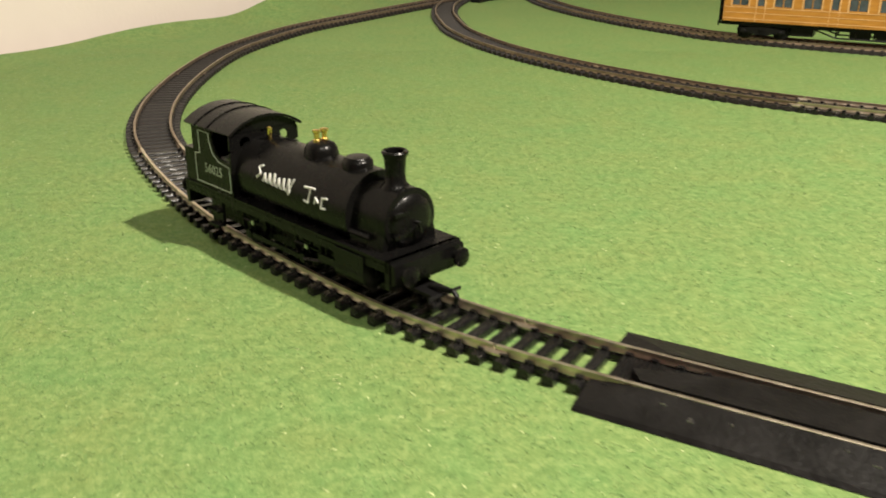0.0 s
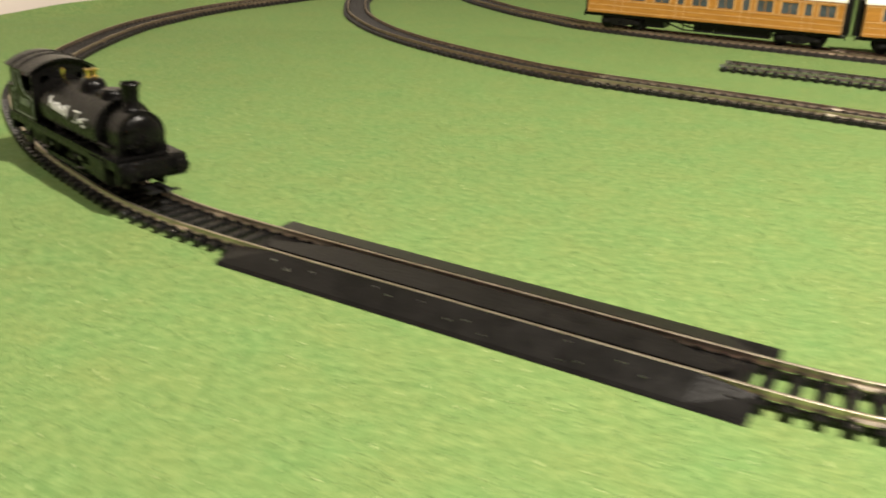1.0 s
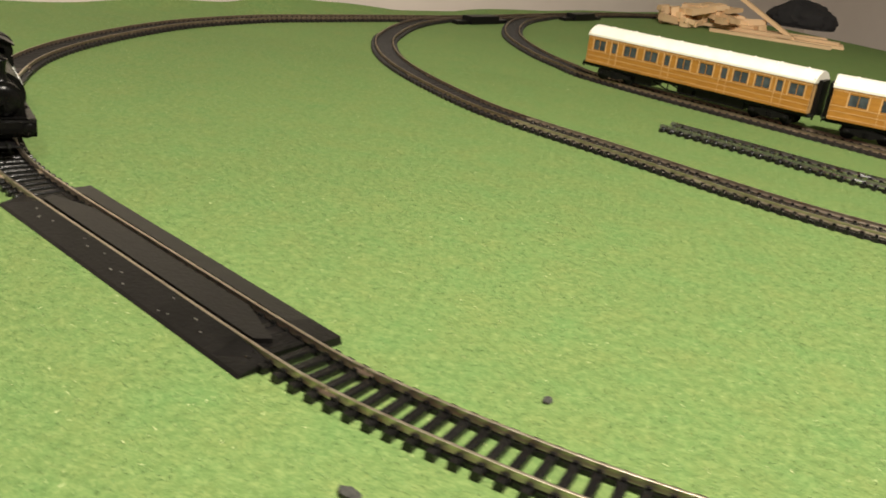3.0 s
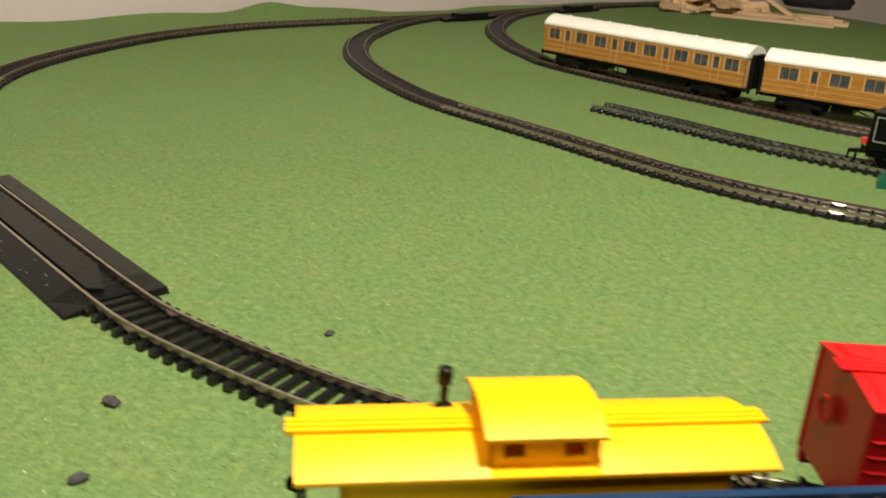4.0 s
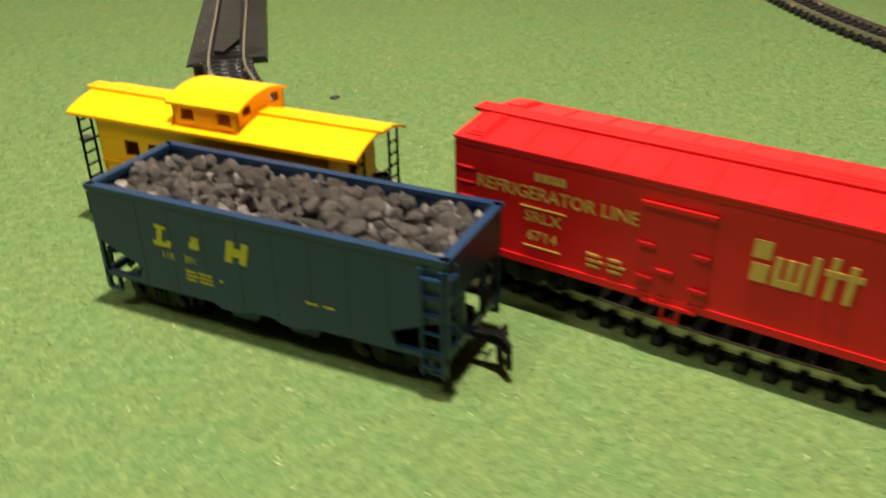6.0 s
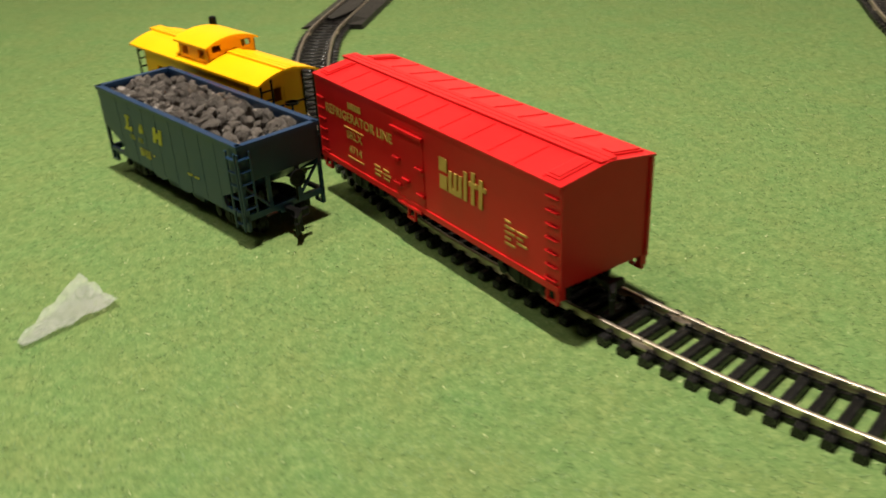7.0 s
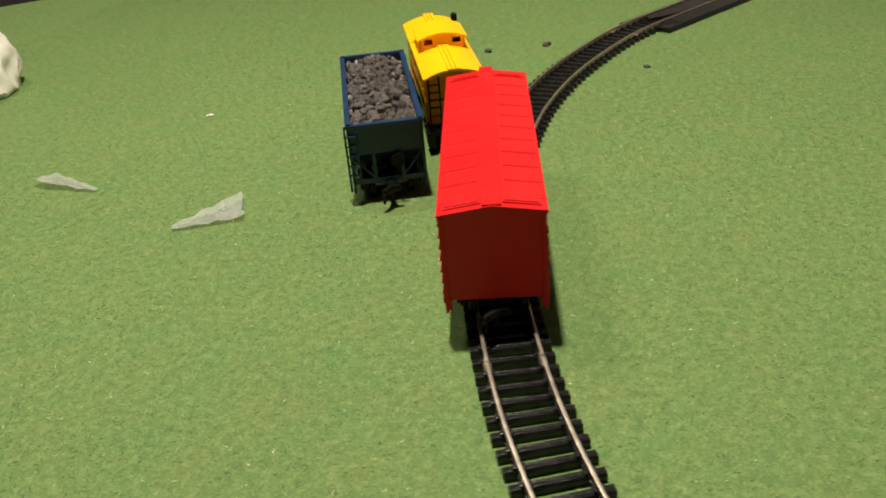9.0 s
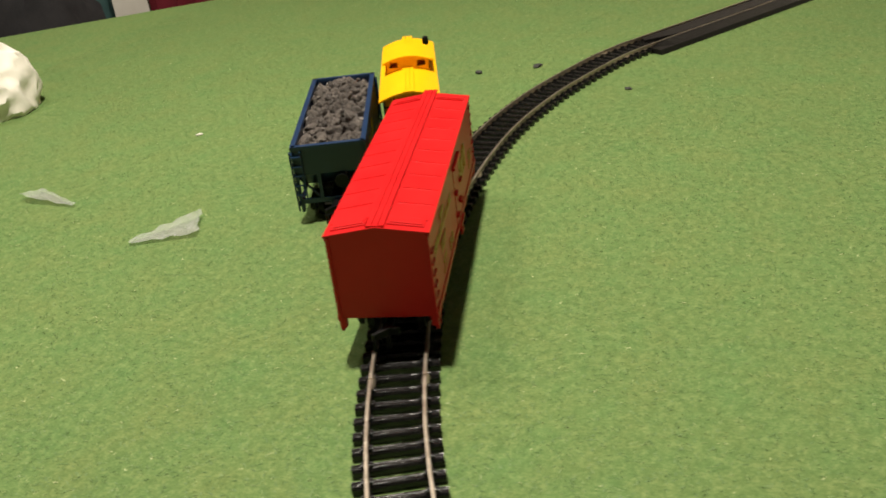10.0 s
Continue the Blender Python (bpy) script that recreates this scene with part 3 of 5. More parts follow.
# ---- red refrigerator boxcar ----
def build_boxcar():
    L, W = 0.0722, 0.0180
    zb, ze, zr = 0.0175, 0.0504, 0.0531
    car = thing("boxcar", pose(0.1297, 0.1195, 0, 0, 0, 15.0), "bright red plastic boxcar with gold lettering standing on the rails", "model boxcar")
    bm = bmesh.new()
    extrude(bm, [(-W, zb), (W, zb), (W, ze), (0, zr - 0.0006), (-W, ze)], "x", -L, L)
    body = part("body", bm, RED, car, bevel=0.0003)
    # roof sheets with seams
    bm = bmesh.new()
    for s in (-1, 1):
        extrude(bm, [(s * (W + 0.0007), ze - 0.0003), (s * (W + 0.0007), ze + 0.0004), (0, zr + 0.0004), (0, zr - 0.0004)], "x", -L - 0.0006, L + 0.0006)
    roof = part("roof", bm, RED, car)
    tilt = math.degrees(math.atan2(zr - ze, W))
    for s in (-1, 1):
        for i in range(11):
            x = -L + 0.008 + i * (2 * L - 0.016) / 10
            bm = bmesh.new()
            rod(bm, (x, s * 0.0045, zr - 0.0045 * (zr - ze) / W + 0.0004), (x, s * (W - 0.0005), ze + 0.0005), 0.00042, 6)
            part("roof_rib", bm, RED, roof)
        for e in (-1, 1):
            # hatch frames near the ends
            bm = bmesh.new()
            m = Matrix.Translation((e * (L - 0.0055), s * W * 0.56, ze + (zr - ze) * 0.44 + 0.0004)) @ Matrix.Rotation(radians(-s * tilt), 4, "X")
            box(bm, -0.0030, 0.0030, -0.0065, 0.0065, 0, 0.0006, m)
            box(bm, -0.0022, 0.0022, -0.0056, 0.0056, 0.0004, 0.0010, m)
            part("roof_hatch", bm, RED, roof, bevel=0.0002)
    for y in (-0.0022, 0.0, 0.0022):
        part("walk_board", new_box(-L - 0.0035, L, y - 0.00098, y + 0.00098, zr + 0.0002, zr + 0.0008), RED, roof)
    part("walk_bearer", new_box(-L - 0.0030, L - 0.0004, -0.0030, 0.0030, zr - 0.0003, zr + 0.0004), RED, roof)
    # board grooves along the sides, and sill
    for s in (-1, 1):
        y = s * W
        bm = bmesh.new()
        box(bm, -L, L, min(y, y + s * 0.0005), max(y, y + s * 0.0005), zb - 0.0010, zb + 0.0012)
        box(bm, -L, L, min(y, y + s * 0.0004), max(y, y + s * 0.0004), ze - 0.0016, ze - 0.0004)
        part("side_sill", bm, RED, body)
        # insulated door with hinges, latch bar and top rail
        bm = bmesh.new()
        box(bm, -0.0150, 0.0030, min(y, y + s * 0.00022), max(y, y + s * 0.00022), zb + 0.0014, ze - 0.0064)
        door = part("door", bm, RED, body)
        bm = bmesh.new()
        box(bm, -0.0158, 0.0038, min(y, y + s * 0.0013), max(y, y + s * 0.0013), ze - 0.0066, ze - 0.0054)
        part("door_rail", bm, RED, door)
        for dx, z in ((-0.0135, 0.0232), (-0.0135, 0.0330), (0.0010, 0.0232), (0.0010, 0.0330), (-0.0080, 0.0262)):
            bm = bmesh.new()
            box(bm, dx - 0.0022, dx + 0.0022, min(y, y + s * 0.0013), max(y, y + s * 0.0013), z - 0.0005, z + 0.0005)
            part("hinge", bm, RED, door)
        # steps
        bm = bmesh.new()
        box(bm, -0.0135, 0.0015, min(y, y + s * 0.0012), max(y, y + s * 0.0012), zb - 0.0014, zb - 0.0004)
        for x0 in (-0.0080, -0.0038):
            box(bm, x0, x0 + 0.0008, min(y, y + s * 0.0008), max(y, y + s * 0.0008), zb - 0.0052, zb - 0.0008)
        box(bm, -0.0080, -0.0030, min(y, y + s * 0.0010), max(y, y + s * 0.0010), zb - 0.0058, zb - 0.0048)
        part("step", bm, RED, car)
        for e in (-1, 1):
            x = e * (L - 0.0034)
            bm = bmesh.new()
            for x0 in (x - 0.0026, x + 0.0020):
                box(bm, x0, x0 + 0.0007, min(y, y - s * 0.0009), max(y, y - s * 0.0009), zb - 0.0052, zb + 0.0002)
            box(bm, x - 0.0026, x + 0.0027, min(y, y - s * 0.0012), max(y, y - s * 0.0012), zb - 0.0057, zb - 0.0049)
            part("stirrup", bm, RED, car)
            for i in range(7):
                z = zb + 0.0025 + i * 0.0044
                if e * s > 0 and i > 5:
                    continue
                bm = bmesh.new()
                rod(bm, (x - 0.0024, y + s * 0.0004, z), (x + 0.0024, y + s * 0.0004, z), 0.00036, 6)
                for t in (-0.0024, 0.0024):
                    rod(bm, (x + t, y, z), (x + t, y + s * 0.0004, z), 0.00036, 6)
                part("grab_iron", bm, RED, car)
    # ends: corner posts and a brake wheel end
    for e in (-1, 1):
        for s in (-1, 1):
            bm = bmesh.new()
            box(bm, min(e * L, e * (L + 0.0006)), max(e * L, e * (L + 0.0006)), s * W - 0.0012 * (s > 0), s * W + 0.0012 * (s < 0), zb, ze - 0.0005)
            part("corner_post", bm, RED, body)
        for s in (-1, 1):
            part("end_lug", new_box(min(e * (L - 0.002), e * L), max(e * (L - 0.002), e * L), s * W - 0.0024 * (s > 0), s * W + 0.0024 * (s < 0), zb - 0.0040, zb + 0.001), RED, car)
    bm = bmesh.new()
    turned(bm, [(0.0042, 0), (0.0042, 0.0008), (0.0033, 0.0008), (0.0033, 0.0001)], Matrix.Translation((-L - 0.0016, 0.004, 0.0375)) @ Matrix.Rotation(radians(-90), 4, "Y"), 20)
    rod(bm, (-L, 0.004, 0.0375), (-L - 0.002, 0.004, 0.0375), 0.0006, 6)
    part("brake_wheel", bm, RED, car)
    # underframe and running gear
    bm = bmesh.new()
    box(bm, -L + 0.002, L - 0.002, -0.0135, 0.0135, zb - 0.0012, zb + 0.0006)
    box(bm, -L + 0.004, L - 0.004, -0.0025, 0.0025, zb - 0.0050, zb - 0.0008)
    for x in (-0.020, -0.007, 0.007, 0.020):
        box(bm, x - 0.0009, x + 0.0009, -0.0150, 0.0150, zb - 0.0030, zb - 0.0008)
    part("underframe", bm, BLACK, car)
    for e in (-1, 1):
        bogie(car, e * (L - 0.0215), RAIL_TOP, yaw=e * 2.5)
        horn_hook(car, e * (L - 0.0055), e, RAIL_TOP + 0.0085)
    # lettering on both sides
    for s, side in ((-1, "-y"), (1, "+y")):
        y = s * (W + 0.0002)
        f = -s
        bars("maker_mark", [(-0.0062, -0.0046, -0.0012, 0.0012), (-0.0040, -0.0022, -0.0012, 0.0012), (-0.0017, -0.0009, -0.0012, 0.0012), (-0.0004, 0.0010, -0.0012, 0.0012), (0.0015, 0.0030, -0.0012, 0.0012)], GOLD_PRINT, body, facing(side, f * -0.0405, y, 0.0438), "gold printed bars of a company mark")
        lettering("lettering", "REFRIGERATOR LINE", 0.0053, GOLD_PRINT, body, facing(side, f * -0.0408, y, 0.0386), "gold capitals reading REFRIGERATOR LINE", 1.0, 0.00006)
        bars("rule", [(-0.0070, 0.0070, 0.0058, 0.0062), (-0.0058, 0.0058, -0.0062, -0.0058)], GOLD_PRINT, body, facing(side, f * -0.0440, y, 0.0285), "thin gold rules")
        lettering("lettering", "SRLX", 0.0046, GOLD_PRINT, body, facing(side, f * -0.0440, y, 0.0316), "gold capitals reading SRLX", 1.1, 0.00005)
        lettering("lettering", "6714", 0.0043, GOLD_PRINT, body, facing(side, f * -0.0440, y, 0.0258), "gold figures reading 6714", 1.1, 0.00005)
        small = [(-0.0050 + 0.0062 * c, -0.0052 + 0.0062 * c + 0.0040 + 0.001 * (r % 2), 0.0022 - 0.0017 * r, 0.0029 - 0.0017 * r) for c in (0, 1) for r in range(3)]
        bars("small_print", small, GOLD_PRINT, body, facing(side, f * -0.0250, y, 0.0225), "rows of tiny gold print")
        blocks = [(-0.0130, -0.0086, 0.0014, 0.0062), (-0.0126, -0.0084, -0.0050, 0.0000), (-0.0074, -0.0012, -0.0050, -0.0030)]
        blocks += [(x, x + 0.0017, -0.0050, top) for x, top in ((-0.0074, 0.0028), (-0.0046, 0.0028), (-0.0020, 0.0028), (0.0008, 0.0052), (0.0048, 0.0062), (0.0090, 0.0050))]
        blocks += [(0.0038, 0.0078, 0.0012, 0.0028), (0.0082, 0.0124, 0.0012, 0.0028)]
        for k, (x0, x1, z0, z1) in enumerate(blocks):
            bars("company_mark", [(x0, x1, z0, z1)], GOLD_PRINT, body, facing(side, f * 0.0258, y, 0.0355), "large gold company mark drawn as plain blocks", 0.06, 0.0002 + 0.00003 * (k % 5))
        tiny = [(-0.005 + 0.0058 * c, -0.005 + 0.0058 * c + (0.0046 if (r + c) % 3 else 0.0028), 0.0045 - 0.0019 * r, 0.0052 - 0.0019 * r) for c in (0, 1) for r in range(5) if not (c == 1 and r in (0, 4))]
        bars("small_print", tiny, GOLD_PRINT, body, facing(side, f * 0.0525, y, 0.0265), "rows of tiny gold print")


build_boxcar()


# ---- blue coal hopper ----
def build_hopper():
    L, W, H = 0.0560, 0.0175, 0.0398
    car = thing("hopper_car", pose(0.0448, 0.0389, 0, 0, 0, 23.6), "dark blue plastic hopper wagon heaped with coal standing on the mat", "model hopper")
    zs = 0.0125
    # the shell: side sheets with slanted lower corners
    for s in (-1, 1):
        y = s * (W - 0.0006)
        bm = bmesh.new()
        prof = [(-L, H), (-L, 0.0225), (-L + 0.0012, 0.0225), (-L + 0.0155, 0.0165), (-L + 0.0135, 0.0108), (-0.016, 0.0108), (-0.013, 0.0094), (-0.007, 0.0094), (-0.004, 0.0108), (0.004, 0.0108), (0.007, 0.0094), (0.013, 0.0094), (0.016, 0.0108), (L - 0.0135, 0.0108), (L - 0.0155, 0.0165), (L - 0.0012, 0.0225), (L, 0.0225), (L, H)]
        extrude(bm, prof, "y", y - 0.0007, y + 0.0007)
        side = part("side", bm, BLUE, car)
        for i in range(8):
            x = -L + 0.0165 + i * (2 * L - 0.033) / 7
            bm = bmesh.new()
            box(bm, x - 0.0005, x + 0.0005, min(y + s * 0.0005, y + s * 0.00079), max(y + s * 0.0005, y + s * 0.00079), 0.0112, H - 0.0016)
            part("side_post", bm, BLUE, side)
        bm = bmesh.new()
        box(bm, -L - 0.0006, L + 0.0006, y - 0.0012, y + 0.0013, H - 0.0014, H + 0.0002)
        part("top_rim", bm, BLUE, side, bevel=0.0003)
        for e in (-1, 1):
            bm = bmesh.new()
            box(bm, *sorted((e * L, e * (L - 0.0145))), y - 0.0006, y + 0.0009, 0.0108, 0.0124)
            box(bm, e * L - 0.0012 * (e > 0), e * L + 0.0012 * (e < 0), y - 0.0006, y + 0.0007, 0.0065, 0.0225)
            x = e * (L - 0.0024)
            box(bm, x - 0.0024, x + 0.0024, y - 0.0006, y + 0.0007, 0.0062, 0.0070)
            box(bm, x - e * 0.0024 - 0.0004, x - e * 0.0024 + 0.0004, y - 0.0006, y + 0.0007, 0.0062, 0.0110)
            part("side_sill", bm, BLUE, side)
        e = -s
        # a ladder near one corner of each side
        x = e * (L - 0.0032)
        ladder(car, x - 0.0028, x + 0.0028, s * (W + 0.0012), 0.0068, H - 0.0024, 6, BLUE, r=0.0005)
    for e in (-1, 1):
        bm = bmesh.new()
        box(bm, min(e * L, e * (L - 0.0012)), max(e * L, e * (L - 0.0012)), -W + 0.0004, W - 0.0004, 0.0255, H - 0.0002)
        end = part("end_panel", bm, BLUE, car)
        bm = bmesh.new()
        box(bm, min(e * (L - 0.0018), e * (L + 0.0008)), max(e * (L - 0.0018), e * (L + 0.0008)), -W, W, H - 0.0014, H + 0.0002)
        part("top_rim", bm, BLUE, end, bevel=0.0003)
        # slope sheet of the hopper
        bm = bmesh.new()
        extrude(bm, [(e * (L - 0.0006), 0.0262), (e * (L - 0.0006), 0.0250), (e * (L - 0.024), 0.0110), (e * (L - 0.025), 0.0118)], "y", -W + 0.0010, W - 0.0010)
        part("slope_sheet", bm, BLUE, car)
        # end sill, posts and braces
        bm = bmesh.new()
        box(bm, min(e * (L - 0.0016), e * L), max(e * (L - 0.0016), e * L), -W, W, 0.0104, 0.0128)
        for y in (-0.0065, 0.0065):
            box(bm, min(e * (L - 0.0012), e * L), max(e * (L - 0.0012), e * L), y - 0.0008, y + 0.0008, 0.0120, 0.0260)
        for s in (-1, 1):
            rod(bm, (e * (L - 0.0006), s * 0.0066, 0.0128), (e * (L - 0.0006), s * (W - 0.0008), 0.0245), 0.0006, 6)
        box(bm, min(e * (L - 0.010), e * L), max(e * (L - 0.010), e * L), -0.0030, 0.0030, 0.0088, 0.0118)
        part("end_frame", bm, BLUE, car)
        ladder(car, -e * (W - 0.0018) - 0.0028, -e * (W - 0.0018) + 0.0022, e * (L + 0.0012), 0.0135, H - 0.0024, 5, BLUE, "end_ladder", 0.00045, axis="y")
        bogie(car, e * (L - 0.0175), 0.0006, base=0.0170, yaw=e * 2)
        horn_hook(car, e * (L - 0.002), e, 0.0100)
    # brake gear on one end
    bm = bmesh.new()
    turned(bm, [(0.0034, 0), (0.0034, 0.0007), (0.0027, 0.0007), (0.0027, 0.0001)], Matrix.Translation((L + 0.0022, 0.0045, 0.0215)) @ ALONG_X, 18)
    rod(bm, (L, 0.0045, 0.0215), (L + 0.0026, 0.0045, 0.0215), 0.0006, 6)
    rod(bm, (L + 0.0009, 0.0045, 0.0215), (L + 0.0009, 0.0045, 0.0120), 0.0004, 6)
    part("brake_wheel", bm, BLACK, car, "black brake wheel")
    bm = bmesh.new()
    turned(bm, [(0.0001, -0.0035), (0.0019, -0.0032), (0.0019, 0.0032), (0.0001, 0.0035)], Matrix.Translation((L - 0.0045, -0.0045, 0.0165)) @ ALONG_Y, 12)
    part("brake_cylinder", bm, BLACK, car)
    # funnels and underframe
    for x in (-0.010, 0.010):
        bm = bmesh.new()
        extrude(bm, [(x - 0.010, 0.0125), (x + 0.010, 0.0125), (x + 0.004, 0.0040), (x - 0.004, 0.0040)], "y", -0.0125, 0.0125)
        part("funnel", bm, BLUE, car)
    bm = bmesh.new()
    box(bm, -L + 0.002, L - 0.002, -0.0022, 0.0022, 0.0085, 0.0120)
    part("centre_sill", bm, BLACK, car)
    bm = bmesh.new()
    box(bm, -L + 0.0012, L - 0.0012, -W + 0.0012, W - 0.0012, 0.0262, 0.0335)
    load = part("load_floor", bm, COAL, car, "dark coal filling under the lumps")
    # lettering
    side = [o for o in car.children if o.name.startswith("side")]
    for s, o in zip((-1, 1), side):
        y = s * (W + 0.0002)
        fc, f = ("-y", 1) if s < 0 else ("+y", -1)
        tall = 0.0033
        marks = ((-0.0304, [(-0.0020, -0.0002, -tall, tall), (-0.0030, 0.0008, tall - 0.0010, tall), (-0.0030, 0.0030, -tall, -tall + 0.0014), (0.0018, 0.0030, -tall, -0.0012)]),
                 (-0.0193, [(-0.0013, 0.0011, 0.0002, 0.0018), (-0.0017, 0.0016, -0.0019, 0.0000)]),
                 (-0.0052, [(-0.0036, -0.0012, -tall, tall), (0.0012, 0.0034, -tall, tall), (-0.0014, 0.0014, -0.0012, 0.0014)]))
        for cx, rows in marks:
            for k, row in enumerate(rows):
                bars("company_mark", [row], YELLOW_PRINT, o, facing(fc, f * cx, y, 0.0288), "yellow company mark drawn as plain blocks", 0.25, 0.0002 + 0.00003 * k)
        lettering("figures", "118", 0.0030, YELLOW_PRINT, o, facing(fc, f * -0.0297, y, 0.0228), "yellow figures reading 118")
        lettering("figures", "391", 0.0030, YELLOW_PRINT, o, facing(fc, f * -0.0218, y, 0.0229), "yellow figures reading 391")
        bars("small_print", [(-0.0045, -0.0012, 0.0014, 0.0019), (-0.0002, 0.0045, 0.0014, 0.0019), (-0.0045, -0.0006, 0.0001, 0.0006), (0.0002, 0.0045, 0.0001, 0.0006), (-0.0045, -0.0014, -0.0012, -0.0007), (0.0, 0.0045, -0.0012, -0.0007), (0.0068, 0.0082, 0.0008, 0.0012)], YELLOW_PRINT, o, facing(fc, f * -0.0195, y, 0.0176), "rows of tiny yellow print")
        bars("small_print", [(-0.0044, -0.0008, -0.0003, 0.0003), (0.0010, 0.0044, -0.0003, 0.0003)], YELLOW_PRINT, o, facing(fc, f * 0.0200, y, 0.0188), "tiny yellow print")
    return car


hopper = build_hopper()


def lump_mesh(seed, rough=0.26):
    rnd = random.Random(seed)
    bm = bmesh.new()
    for i in range(24):
        p = Vector((rnd.gauss(0, 1), rnd.gauss(0, 1), rnd.gauss(0, 1))).normalized() * (1 + rnd.uniform(-rough, rough * 0.6))
        bm.verts.new((p.x * 1.25, p.y, p.z * 0.8))
    hull = bmesh.ops.convex_hull(bm, input=bm.verts[:])
    bmesh.ops.delete(bm, geom=[v for v in bm.verts if not v.link_faces], context="VERTS")
    bmesh.ops.recalc_face_normals(bm, faces=bm.faces)
    me = bpy.data.meshes.new("coal_lump")
    bm.to_mesh(me)
    bm.free()
    return me


def heap_coal():
    kinds = [lump_mesh(k) for k in range(9)]
    for k in kinds:
        k.materials.append(COAL)
    rnd = random.Random(11)
    pile = hopper
    rest = bmesh.new()
    for i in range(420):
        p = pose(rnd.uniform(-0.0530, 0.0530), rnd.uniform(-0.0148, 0.0148), 0.0352 + rnd.uniform(-0.001, 0.0016), rnd.uniform(0, 360), rnd.uniform(0, 360), rnd.uniform(0, 360))
        r = rnd.uniform(0.0012, 0.0021)
        chip = kinds[i % 9].copy()
        chip.transform(p @ Matrix.Diagonal((r, r, r, 1)))
        rest.from_mesh(chip)
        bpy.data.meshes.remove(chip)
    part("coal_bed", rest, COAL, pile, "small coal between the lumps")
    for i in range(298):
        big = rnd.random() < 0.35
        r = rnd.uniform(0.0023, 0.0031) if big else rnd.uniform(0.0016, 0.0024)
        x, y = rnd.uniform(-0.0525, 0.0525), rnd.uniform(-0.0142, 0.0142)
        crown = 0.0030 * (1 - (y / 0.0165) ** 2) * (1 - (x / 0.062) ** 4)
        o = new("coal_lump", rnd.choice(kinds))
        o.parent = pile
        z = 0.0353 + crown + rnd.uniform(-0.0012, 0.0022)
        o.matrix_basis = pose(x, y, z, rnd.uniform(0, 360), rnd.uniform(0, 360), rnd.uniform(0, 360)) @ Matrix.Diagonal((r, r, r, 1))


heap_coal()


